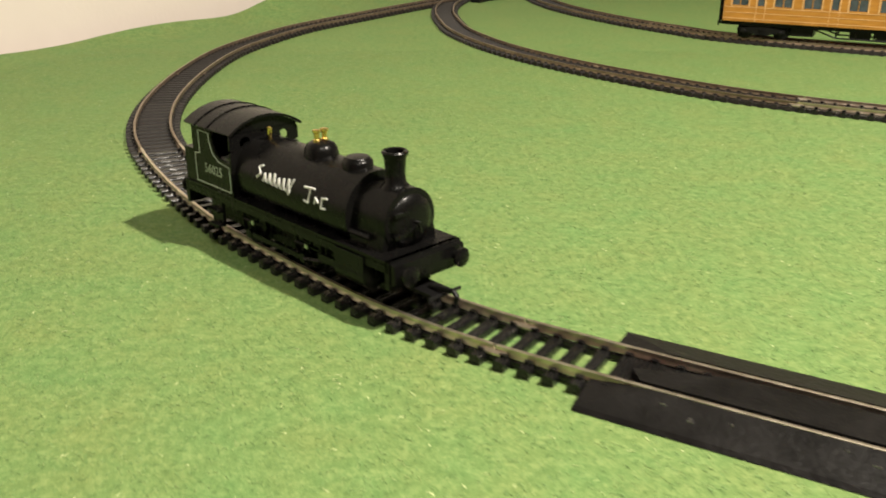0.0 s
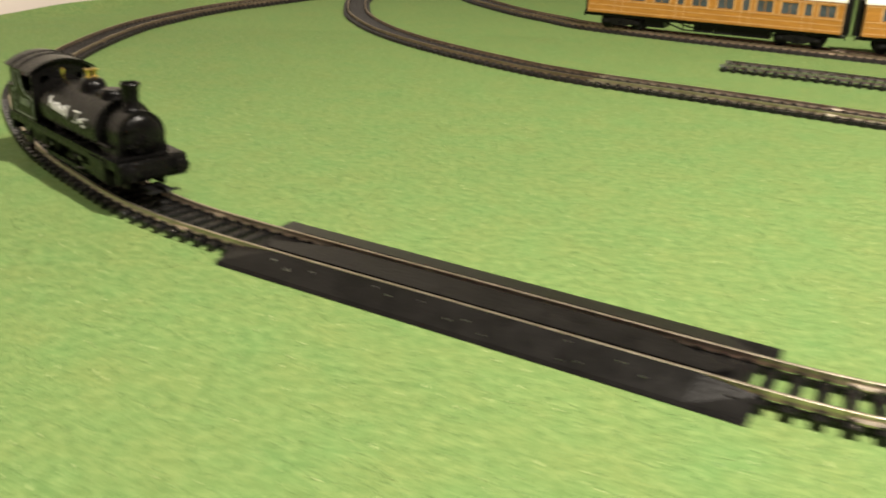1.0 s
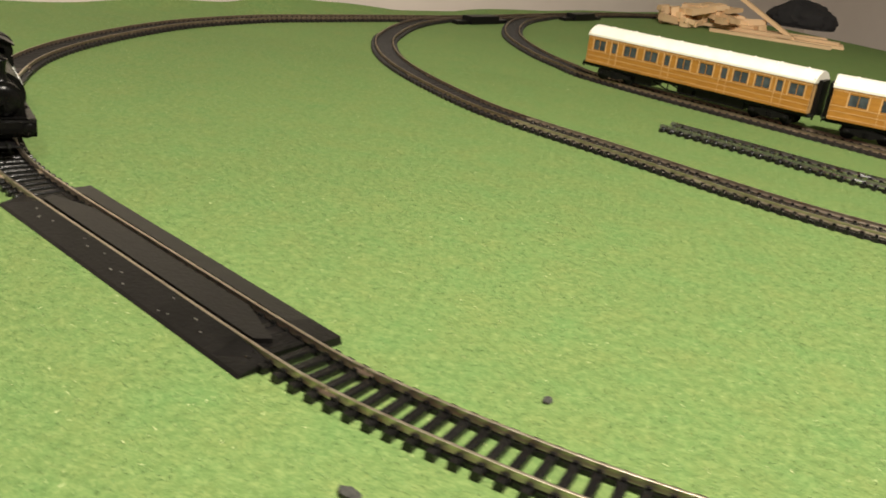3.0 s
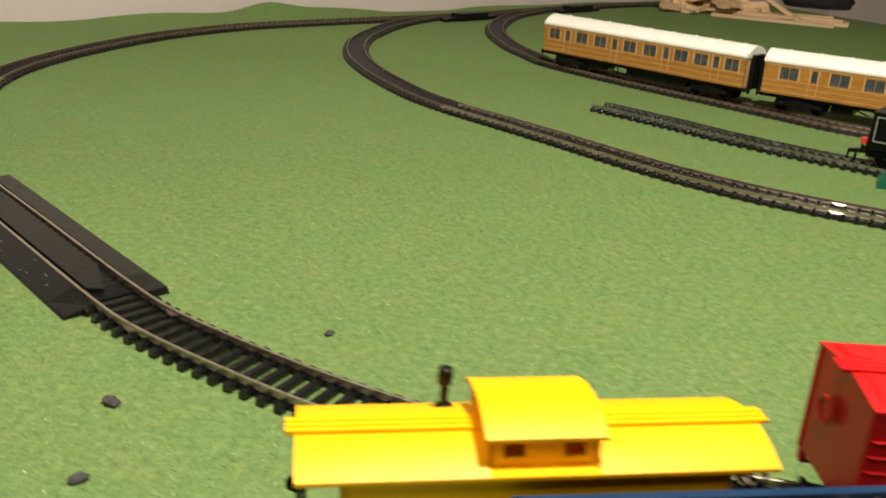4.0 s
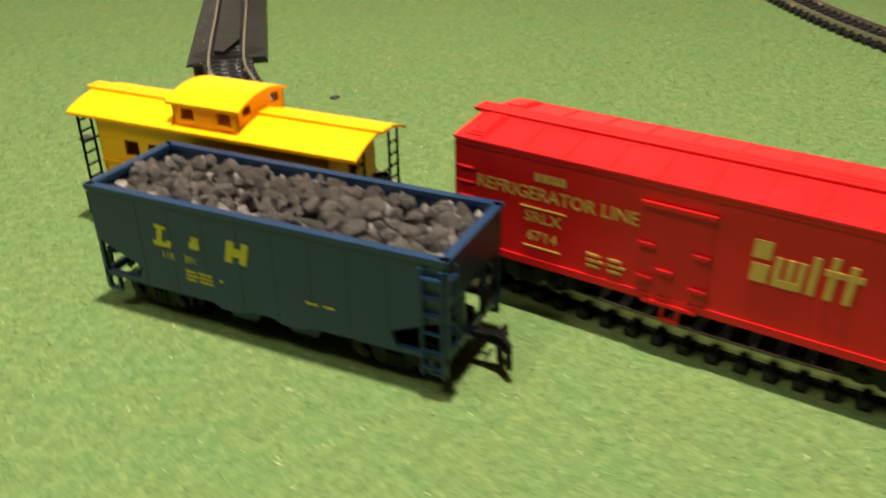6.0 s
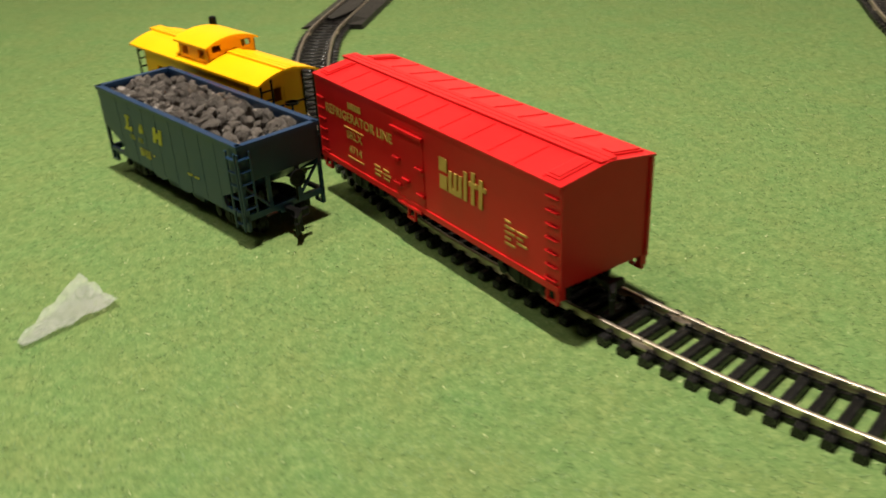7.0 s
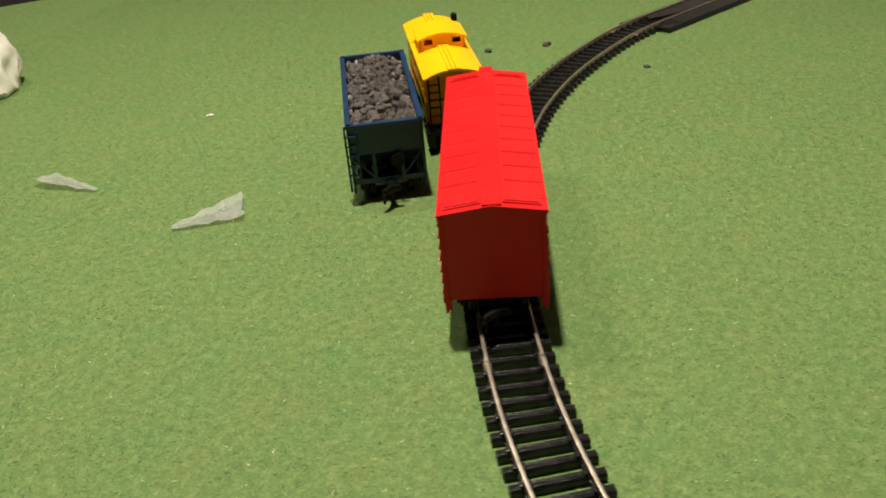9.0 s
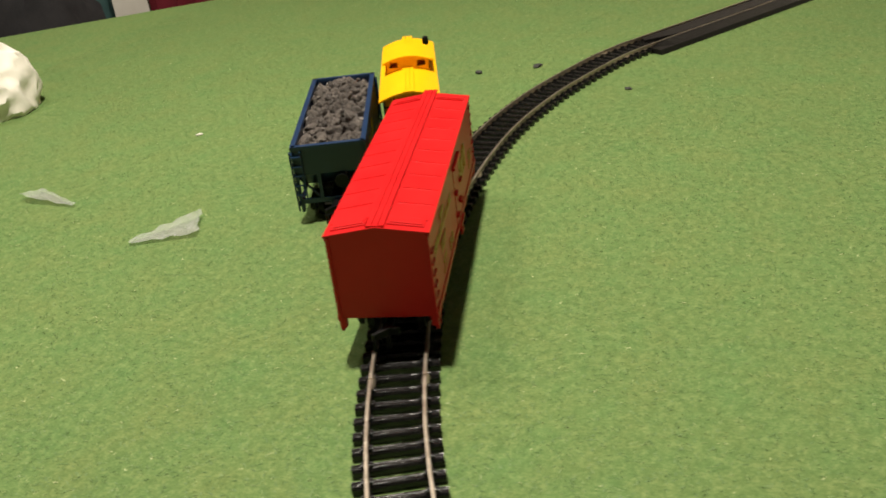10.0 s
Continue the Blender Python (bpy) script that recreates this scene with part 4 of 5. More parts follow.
# ---- yellow caboose ----
def build_caboose():
    car = thing("caboose", pose(-0.0145, 0.0550, 0, 0, 0, 24.2), "bright yellow plastic caboose with red lettering standing on the mat", "model caboose")
    LB, W, LR, WR = 0.0452, 0.0142, 0.0560, 0.0160
    zb, ze = 0.0135, 0.0405
    # body: walls with real window holes
    wins = [(-0.0312, 0.0060), (-0.0210, 0.0060), (0.0210, 0.0060), (0.0312, 0.0060)]
    for s in (-1, 1):
        bm = bmesh.new()
        y0, y1 = sorted((s * W, s * (W - 0.0010)))
        z0, z1 = 0.0288, 0.0343
        box(bm, -LB, LB, y0, y1, zb, z0)
        box(bm, -LB, LB, y0, y1, z1, ze + 0.0012)
        edges = [-LB] + [e for x, w in wins for e in (x - w / 2, x + w / 2)] + [LB]
        for a, b in zip(edges[::2], edges[1::2]):
            box(bm, a, b, y0, y1, z0 - 0.0002, z1 + 0.0002)
        wall = part("side_wall", bm, YELLOW, car)
        bm = bmesh.new()
        yy = sorted((s * W, s * (W + 0.0006)))
        box(bm, -LB, LB, *yy, 0.0255, 0.0263)
        for x, w in wins:
            box(bm, x - w / 2 - 0.0006, x + w / 2 + 0.0006, *yy, z0 - 0.0009, z0 - 0.0001)
        part("moulding", bm, YELLOW, wall)
        # curved kick panel near each end
        for e in (-1, 1):
            bm = bmesh.new()
            pts = [(e * (LB - 0.001), 0.0148), (e * (LB - 0.0115), 0.0148), (e * (LB - 0.0085), 0.0158), (e * (LB - 0.0045), 0.0185), (e * (LB - 0.0015), 0.0225), (e * (LB - 0.001), 0.0245)]
            extrude(bm, pts, "y", *yy)
            part("kick_panel", bm, YELLOW, wall)
        fc, f = ("-y", 1) if s < 0 else ("+y", -1)
        yl = s * (W + 0.0002)
        word = []
        x = -0.0337
        # each letter becomes two uprights with a short bar across, one letter place after another
        for k, wd in enumerate((0.0048, 0.0050, 0.0014, 0.0050, 0.0050, 0, 0.0046, 0.0048, 0.0048, 0.0014, 0.0044, 0.0014, 0.0046)):
            if wd == 0:
                x += 0.0038
                continue
            if wd < 0.002:
                word.append([(x, x + wd, -0.0027, 0.0027)])
            else:
                low = -0.0027 if k % 3 == 0 else (0.0014 if k % 3 == 1 else -0.0006)
                word.append([(x, x + 0.0015, -0.0027, 0.0027), (x + wd - 0.0015, x + wd, -0.0027, 0.0027), (x + 0.0015, x + wd - 0.0015, low, low + 0.0013)])
            x += wd + 0.0011
        for rows in word:
            bars("company_name", rows, RED_PRINT, wall, facing(fc, 0, yl, 0.0213), "red company name drawn as plain bars")
        bars("figures", [(-0.0040 + 0.0018 * i, -0.0028 + 0.0018 * i, -0.0011, 0.0011) for i in range(5)], RED_PRINT, wall, facing(fc, f * -0.0060, yl, 0.0325), "red number drawn as plain bars")
    for e in (-1, 1):
        bm = bmesh.new()
        x0, x1 = sorted((e * LB, e * (LB - 0.0010)))
        box(bm, x0, x1, -W, -0.0036, zb, ze + 0.002)
        box(bm, x0, x1, 0.0036, W, zb, ze + 0.002)
        box(bm, x0, x1, -0.0036, 0.0036, 0.0350, ze + 0.003)
        wall = part("end_wall", bm, YELLOW, car)
        bm = bmesh.new()
        box(bm, x0 + 0.0003, x1 - 0.0002, -0.0036, 0.0036, zb, 0.0290)
        box(bm, x0 + 0.0003, x1 - 0.0002, -0.0036, -0.0022, 0.0290, 0.0350)
        box(bm, x0 + 0.0003, x1 - 0.0002, 0.0022, 0.0036, 0.0290, 0.0350)
        part("door", bm, YELLOW, wall)
    bm = bmesh.new()
    box(bm, -LB + 0.0010, LB - 0.0010, -W + 0.0010, W - 0.0010, zb, zb + 0.0015)
    part("floor_plate", bm, INTERIOR, car)
    # curved roof, in two halves either side of the cupola
    def roof_outline(half, edge, crown, thick, n=10):
        top = [(-half + 2 * half * i / n, edge + crown * (1 - (-1 + 2 * i / n) ** 2)) for i in range(n + 1)]
        return top + [(y, z - thick) for y, z in reversed(top)]
    CU = 0.0128
    for e in (-1, 1):
        bm = bmesh.new()
        extrude(bm, roof_outline(WR, 0.0418, 0.0040, 0.0010), "x", *sorted((e * CU, e * LR)))
        roof = part("roof", bm, YELLOW, car, smooth=True)
        bm = bmesh.new()
        for y in (-0.0021, 0, 0.0021):
            box(bm, *sorted((e * CU, e * (LR + 0.0022))), y - 0.0009, y + 0.0009, 0.0457, 0.0467)
        part("roof_walk", bm, YELLOW, roof)
    # the eaves that run on below the cupola
    for s in (-1, 1):
        bm = bmesh.new()
        extrude(bm, [(s * 0.0118, 0.0424), (s * 0.0160, 0.0418), (s * 0.0160, 0.0408), (s * 0.0118, 0.0414)], "x", -CU, CU)
        part("eave", bm, YELLOW, car)
    # cupola with window holes
    CW = 0.0124
    zc0, zc1, ztop = 0.0412, 0.0500, 0.0532
    cup = part("cupola_floor", new_box(-CU, CU, -CW, CW, zc0 - 0.001, zc0), YELLOW, car)
    for s in (-1, 1):
        bm = bmesh.new()
        ys = sorted((s * CW, s * (CW - 0.0009)))
        w0, w1 = 0.0443, 0.0481
        box(bm, -CU, CU, *ys, zc0 - 0.0010, w0)
        box(bm, -CU, CU, *ys, w1, zc1 + 0.0006)
        for a, b in ((-CU, -0.0096), (-0.0046, 0.0046), (0.0096, CU)):
            box(bm, a, b, *ys, w0 - 0.0001, w1 + 0.0001)
        part("cupola_side", bm, YELLOW, cup)
        bm = bmesh.new()
        yy = sorted((s * CW, s * (CW + 0.0005)))
        for x in (-0.0071, 0.0071):
            box(bm, x - 0.0031, x + 0.0031, *yy, w0 - 0.0008, w0)
        box(bm, -CU, CU, *yy, zc0, zc0 + 0.0006)
        part("window_ledge", bm, YELLOW, cup)
    for e in (-1, 1):
        bm = bmesh.new()
        xs = sorted((e * CU, e * (CU - 0.0009)))
        w0, w1 = 0.0470, 0.0500
        box(bm, *xs, -CW, CW, zc0 - 0.001, w0)
        extrude(bm, [(-CW, w1), (CW, w1), (CW, zc1), (CW * 0.5, ztop - 0.0017), (0, ztop - 0.0010), (-CW * 0.5, ztop - 0.0017), (-CW, zc1)], "x", *xs)
        for a, b in ((-CW, -0.0100), (-0.0054, 0.0054), (0.0100, CW)):
            box(bm, *xs, a, b, w0 - 0.0001, w1 + 0.0001)
        part("cupola_end", bm, YELLOW, cup)
    bm = bmesh.new()
    extrude(bm, roof_outline(0.0138, 0.0502, 0.0032, 0.0009), "x", -CU - 0.0014, CU + 0.0014)
    croof = part("cupola_roof", bm, YELLOW, car, smooth=True)
    # smoke stack
    bm = bmesh.new()
    turned(bm, [(0.0024, 0.0445), (0.0024, 0.0462), (0.0010, 0.0468), (0.0010, 0.0520), (0.0017, 0.0526), (0.0019, 0.0545), (0.0017, 0.0566), (0.0006, 0.0572)], Matrix.Translation((-0.0200, 0.0112, -0.0022)), 14)
    part("stove_pipe", bm, BLACK, car, "black plastic stove pipe", smooth=True)
    # end platforms with railings, ladders, steps
    bm = bmesh.new()
    box(bm, -LR + 0.0015, LR - 0.0015, -0.0125, 0.0125, 0.0108, 0.0134)
    box(bm, -LB, LB, -0.0120, 0.0120, 0.0070, 0.0110)
    part("underframe", bm, BLACK, car)
    for e in (-1, 1):
        x = e * (LR - 0.0020)
        bm = bmesh.new()
        for y in (-0.0135, -0.0080, 0.0080, 0.0135):
            rod(bm, (x, y, 0.0120), (x, y, 0.0425), 0.00050, 6)
        for z in (0.0300,):
            for a, b in ((-0.0135, -0.0030), (0.0030, 0.0135)):
                rod(bm, (x, a, z), (x, b, z), 0.00045, 6)
        for z in (0.0170, 0.0215, 0.0260, 0.0340, 0.0380):
            rod(bm, (x, 0.0080, z), (x, 0.0135, z), 0.00042, 6)
            rod(bm, (x, -0.0135, z), (x, -0.0080, z), 0.00042, 6)
        part("end_railing", bm, BLACK, car, "black end railing with ladder")
        bm = bmesh.new()
        rod(bm, (x + e * 0.0014, 0, 0.0120), (x + e * 0.0014, 0, 0.0305), 0.0005, 6)
        turned(bm, [(0.0030, -0.0004), (0.0030, 0.0004), (0.0023, 0.0004), (0.0023, -0.0004)], Matrix.Translation((x + e * 0.0014, 0, 0.0305)), 14)
        part("brake_wheel", bm, BLACK, car)
        for s in (-1, 1):
            bm = bmesh.new()
            ys = sorted((s * 0.0120, s * 0.0158))
            for k, z in enumerate((0.0118, 0.0082, 0.0046)):
                box(bm, *sorted((e * (LB + 0.0008), e * (LR - 0.0010))), ys[0], ys[1], z - 0.0005, z + 0.0005)
            for xx in (e * (LB + 0.0006), e * (LR - 0.0010)):
                box(bm, xx - 0.0004, xx + 0.0004, ys[0], ys[1], 0.0042, 0.0126)
            part("step", bm, BLACK, car)
        bogie(car, e * (LB - 0.0130), 0.0006, base=0.0165, yaw=-e * 2)
        horn_hook(car, e * (LR - 0.0065), e, 0.0098)


build_caboose()


# ---- black saddle tank locomotive ----
def build_locomotive():
    d = Vector((0.690, -0.724))
    at = Vector((-0.4115, 0.2835))
    eng = thing("tank_locomotive", pose(at.x, at.y, 0, 0, 0, math.degrees(math.atan2(d.y, d.x))), "black four-wheeled saddle tank locomotive with white scrawl on its tank", "model locomotive")
    F = 0.0150
    back = -0.116
    # running plate and beams
    bm = bmesh.new()
    box(bm, back, 0, -F, F, 0.0212, 0.0226)
    plate = part("running_plate", bm, LOCO, eng, bevel=0.0003)
    for x0, x1 in ((-0.0016, 0.0004), (back - 0.0004, back + 0.0016)):
        bm = bmesh.new()
        box(bm, x0, x1, -F, F, 0.0135, 0.0226)
        part("buffer_beam", bm, LOCO, eng, bevel=0.0003)
    for s in (-1, 1):
        bm = bmesh.new()
        box(bm, back, 0, s * F - 0.0009 * (s > 0), s * F + 0.0009 * (s < 0), 0.0188, 0.0216)
        part("valance", bm, LOCO, eng)
        for e, x in ((1, 0.0004), (-1, back - 0.0004)):
            bm = bmesh.new()
            turned(bm, [(0.0022, 0), (0.0022, 0.0010), (0.0015, 0.0012), (0.0013, 0.0040), (0.0031, 0.0044), (0.0032, 0.0052), (0.0022, 0.0058), (0.0004, 0.0060)], Matrix.Translation((x, s * 0.0108, 0.0186)) @ Matrix.Rotation(radians(90 * e), 4, "Y"), 16)
            part("buffer", bm, LOCO, eng, smooth=True)
    # rounded wooden buffer block across the front
    bm = bmesh.new()
    extrude(bm, [(0.0004, 0.0150), (0.0022, 0.0156), (0.0026, 0.0186), (0.0022, 0.0216), (0.0004, 0.0222)], "y", -F + 0.0004, F - 0.0004)
    part("buffer_block", bm, LOCO, eng, bevel=0.0003)
    # frames, wheels, cylinders, rods
    bm = bmesh.new()
    for s in (-1, 1):
        box(bm, back + 0.006, -0.006, s * 0.0075 - 0.0008, s * 0.0075 + 0.0008, 0.0088, 0.0215)
    box(bm, back + 0.012, -0.012, -0.0070, 0.0070, 0.0098, 0.0206)
    part("frame", bm, LOCO, eng)
    r = 0.0078
    for x in (-0.046, -0.078):
        ax = wheelset(eng, x, 0, r, RAIL_TOP, material=LOCO)
        for s in (-1, 1):
            bm = bmesh.new()
            for k in range(8):
                a = 2 * math.pi * k / 8
                y = s * (GAUGE / 2 + 0.0012)
                rod(bm, (x, y, RAIL_TOP + r), (x + (r - 0.001) * math.cos(a), y, RAIL_TOP + r + (r - 0.001) * math.sin(a)), 0.0004, 5)
            part("spokes", bm, LOCO, ax)
    for s in (-1, 1):
        y = s * (GAUGE / 2 + 0.0030)
        bm = bmesh.new()
        box(bm, -0.0785, -0.0455, y - 0.0005, y + 0.0005, RAIL_TOP + r - 0.0045, RAIL_TOP + r - 0.0028)
        for x in (-0.046, -0.078):
            rod(bm, (x, y - 0.0008, RAIL_TOP + r - 0.0036), (x, y + 0.0008, RAIL_TOP + r - 0.0036), 0.0017, 10)
        part("coupling_rod", bm, LOCO, eng)
        bm = bmesh.new()
        rod(bm, (-0.0440, y + s * 0.0014, RAIL_TOP + r - 0.0030), (-0.0260, y + s * 0.0014, 0.0142), 0.0006, 6)
        box(bm, -0.0350, -0.0250, y + s * 0.0014 - 0.0008, y + s * 0.0014 + 0.0008, 0.0130, 0.0154)
        part("piston_rod", bm, LOCO, eng)
        bm = bmesh.new()
        turned(bm, [(0.0040, -0.0075), (0.0046, -0.0070), (0.0046, 0.0070), (0.0040, 0.0075), (0.0012, 0.0080)], Matrix.Translation((-0.0180, s * 0.0112, 0.0142)) @ ALONG_X, 18)
        box(bm, -0.0250, -0.0110, s * 0.0112 - 0.0044, s * 0.0112 + 0.0044, 0.0150, 0.0212)
        part("cylinder", bm, LOCO, eng, smooth=True)
        # steps under the cab and sand pipes
        bm = bmesh.new()
        box(bm, -0.0985, -0.0915, s * F - 0.0012 * (s > 0), s * F + 0.0012 * (s < 0), 0.0095, 0.0200)
        for z in (0.0095, 0.0150):
            box(bm, -0.0985, -0.0915, *sorted((s * (F - 0.0004), s * (F + 0.0022))), z, z + 0.0008)
        part("cab_step", bm, LOCO, eng)
        bm = bmesh.new()
        rod(bm, (-0.0300, s * 0.0148, 0.0192), (-0.0340, s * 0.0120, 0.0080), 0.0004, 6)
        part("sand_pipe", bm, LOCO, eng)
    # smokebox with saddle base and door
    bm = bmesh.new()
    cz = 0.0305
    prof = [(-0.0112, 0.0226), (0.0112, 0.0226), (0.0105, 0.0270)] + arc_points(0, cz, 0.0103, -12, 192, 20) + [(-0.0105, 0.0270)]
    extrude(bm, prof, "x", -0.0225, -0.0070)
    sb = part("smokebox", bm, LOCO, eng, smooth=True)
    bm = bmesh.new()
    turned(bm, [(0.0104, -0.0002), (0.0104, 0.0006), (0.0090, 0.0009), (0.0086, 0.0009), (0.0082, 0.0016), (0.0055, 0.0026), (0.0005, 0.0030)], Matrix.Translation((-0.0072, 0, cz)) @ ALONG_X, 28)
    door = part("smokebox_door", bm, LOCO, sb, smooth=True)
    bm = bmesh.new()
    rod(bm, (-0.0045, 0, cz), (-0.0020, 0, cz), 0.0007, 8)
    rod(bm, (-0.0027, 0, cz), (-0.0027, 0.0012, cz - 0.0036), 0.0004, 6)
    rod(bm, (-0.0033, 0, cz), (-0.0033, -0.0030, cz - 0.0022), 0.0004, 6)
    for z in (-0.0035, 0.0035):
        box(bm, -0.0055, -0.0043, -0.0080, -0.0010, cz + z - 0.0006, cz + z + 0.0006)
    part("door_handle", bm, LOCO, sb)
    # chimney
    bm = bmesh.new()
    turned(bm, [(0.0056, 0.0385), (0.0044, 0.0405), (0.0034, 0.0415), (0.0031, 0.0450), (0.0035, 0.0492), (0.0040, 0.0502), (0.0042, 0.0510), (0.0038, 0.0515), (0.0030, 0.0513), (0.0027, 0.0465)], Matrix.Translation((-0.0130, 0, 0)), 24)
    part("chimney", bm, LOCO, eng, smooth=True)
    # saddle tank over the boiler
    bm = bmesh.new()
    tz = 0.0300
    R = 0.0132
    prof = [(-0.0128, 0.0255), (0.0128, 0.0255)] + arc_points(0, tz, R, -20, 200, 26)
    extrude(bm, prof, "x", -0.0850, -0.0218)
    tank = part("saddle_tank", bm, LOCO, eng, smooth=True)
    bm = bmesh.new()
    rod(bm, (-0.085, 0, 0.0275), (-0.024, 0, 0.0275), 0.0092, 20)
    box(bm, -0.085, -0.064, -0.0100, 0.0100, 0.0226, 0.0300)
    part("boiler", bm, LOCO, eng)
    bm = bmesh.new()
    turned(bm, [(0.0052, tz + R - 0.0010), (0.0050, tz + R + 0.0010), (0.0046, tz + R + 0.0018), (0.0042, tz + R + 0.0020), (0.0038, tz + R + 0.0026), (0.0004, tz + R + 0.0028)], Matrix.Translation((-0.0310, 0, 0)), 22)
    part("filler_cap", bm, LOCO, eng, smooth=True)
    bm = bmesh.new()
    turned(bm, [(0.0060, tz + R - 0.0015), (0.0056, tz + R + 0.0014), (0.0048, tz + R + 0.0030), (0.0032, tz + R + 0.0040), (0.0005, tz + R + 0.0042)], Matrix.Translation((-0.0500, 0, 0)), 22)
    dome = part("dome", bm, LOCO, eng, smooth=True)
    for y in (-0.0016, 0.0016):
        bm = bmesh.new()
        zt = tz + R + 0.0038
        turned(bm, [(0.0013, zt), (0.0013, zt + 0.0008), (0.0009, zt + 0.0012), (0.0009, zt + 0.0030), (0.0014, zt + 0.0034), (0.0014, zt + 0.0042), (0.0006, zt + 0.0044)], Matrix.Translation((-0.0500, y, 0)), 12)
        part("safety_valve", bm, BRASS, dome, "polished brass safety valve", smooth=True)
    bm = bmesh.new()
    zt = tz + R - 0.0006
    turned(bm, [(0.0007, zt), (0.0007, zt + 0.0016), (0.0010, zt + 0.0020), (0.0008, zt + 0.0046), (0.0003, zt + 0.0050)], Matrix.Translation((-0.0770, -0.0020, 0)), 10)
    part("whistle", bm, BRASS, eng, "polished brass whistle", smooth=True)
    # handrails and lamp irons
    bm = bmesh.new()
    for s in (-1, 1):
        rod(bm, (-0.0230, s * 0.0116, 0.0262), (-0.0120, s * 0.0116, 0.0262), 0.0009, 8)
    part("injector", bm, LOCO, eng)
    # cab
    x0, x1 = -0.1090, -0.0835
    zt = 0.0452
    w = 0.0146
    bm = bmesh.new()

    def sheet_with_lights(x):
        """The cab front or back with two round windows, as a ring of faces round each hole."""
        n = 20
        halves = []
        for s in (-1, 1):
            cy, czz, rr = s * 0.0082, 0.0415, 0.0022
            hole = [(cy + rr * math.cos(2 * math.pi * i / n), czz + rr * math.sin(2 * math.pi * i / n)) for i in range(n)]
            outer = []
            for i in range(n):
                a = 2 * math.pi * i / n
                ca, sa = math.cos(a), math.sin(a)
                lo_y, hi_y = (-w, 0.0) if s < 0 else (0.0, w)
                k = 1e9
                if ca > 1e-6:
                    k = min(k, (hi_y - cy) / ca)
                if ca < -1e-6:
                    k = min(k, (lo_y - cy) / ca)
                if sa > 1e-6:
                    k = min(k, (zt + 0.0002 - czz) / sa)
                if sa < -1e-6:
                    k = min(k, (0.0385 - czz) / sa)
                outer.append((cy + ca * k, czz + sa * k))
            for i in range(n):
                j = (i + 1) % n
                pts = [hole[i], hole[j], outer[j], outer[i]]
                extrude(bm, pts, "x", x, x + 0.0009)
            halves.append(outer)
        box(bm, x, x + 0.0009, -w, w, 0.0226, 0.0386)
        top = arc_points(0, zt - 0.0195, 0.0242, 127, 53, 12)
        extrude(bm, [(-w, zt)] + [p for p in top] + [(w, zt)], "x", x, x + 0.0009)
    sheet_with_lights(x1 - 0.0009)
    part("cab_front", bm, LOCO, eng)
    bm = bmesh.new()
    sheet_with_lights(x0)
    part("cab_back", bm, LOCO, eng)
    for s in (-1, 1):
        bm = bmesh.new()
        ys = sorted((s * w, s * (w - 0.0009)))
        prof = [(x0, 0.0226), (x1, 0.0226), (x1, 0.0345), (x1 - 0.0075, 0.0352), (x1 - 0.0105, 0.0372), (x1 - 0.0120, 0.0400), (x1 - 0.0125, zt), (x0, zt)]
        extrude(bm, prof, "y", *ys)
        sheet = part("cab_side", bm, LOCO, eng)
        bm = bmesh.new()
        yl = sorted((s * w, s * (w + 0.0002)))
        inner = [(x0 + 0.0014, 0.0240), (x1 - 0.0012, 0.0240), (x1 - 0.0012, 0.0332), (x1 - 0.0082, 0.0340), (x1 - 0.0118, 0.0365), (x1 - 0.0135, 0.0405), (x1 - 0.0138, zt - 0.0016), (x0 + 0.0048, zt - 0.0016), (x0 + 0.0048, 0.0350), (x0 + 0.0014, 0.0345)]
        cx = sum(p[0] for p in inner) / len(inner)
        for p, q in zip(inner, inner[1:] + inner[:1]):
            pv, qv = Vector((p[0], 0, p[1])), Vector((q[0], 0, q[1]))
            dd = (qv - pv).normalized() * 0.00016
            rod(bm, (p[0] - dd.x, s * (w + 0.0001), p[1] - dd.z), (q[0] + dd.x, s * (w + 0.0001), q[1] + dd.z), 0.00022, 4)
        part("lining", bm, LINING, sheet, "thin pale green lining")
        fc, f = ("-y", 1) if s < 0 else ("+y", -1)
        lettering("figures", "56025", 0.0050, LINING, sheet, facing(fc, (x0 + x1) / 2 + 0.0008, s * (w + 0.0002), 0.0300), "pale figures reading 56025", 0.95)
    # curved cab roof with ribs
    bm = bmesh.new()
    top = arc_points(0, zt - 0.0195, 0.0252, 128, 52, 16)
    low = arc_points(0, zt - 0.0195, 0.0243, 52, 128, 16)
    extrude(bm, top + low, "x", x0 - 0.0035, x1 + 0.0016)
    roof = part("cab_roof", bm, LOCO, eng, smooth=True)
    for x in (x0 + 0.004, x0 + 0.012):
        bm = bmesh.new()
        extrude(bm, arc_points(0, zt - 0.0195, 0.0256, 129, 51, 16) + arc_points(0, zt - 0.0195, 0.0249, 51, 129, 16), "x", x - 0.0005, x + 0.0005)
        part("roof_rib", bm, LOCO, roof)
    # bunker behind the cab, controls inside
    bm = bmesh.new()
    box(bm, back, x0, -w + 0.0004, w - 0.0004, 0.0226, 0.0355)
    part("bunker", bm, LOCO, eng, bevel=0.0012)
    bm = bmesh.new()
    box(bm, x1 - 0.008, x1 - 0.001, -w + 0.0012, -w + 0.0052, 0.0330, 0.0358)
    part("cab_fitting", bm, STEEL, eng, "bright metal weight edge in the cab")
    # front hook coupler
    bm = bmesh.new()
    box(bm, -0.004, 0.0085, -0.0042, 0.0042, 0.0098, 0.0108)
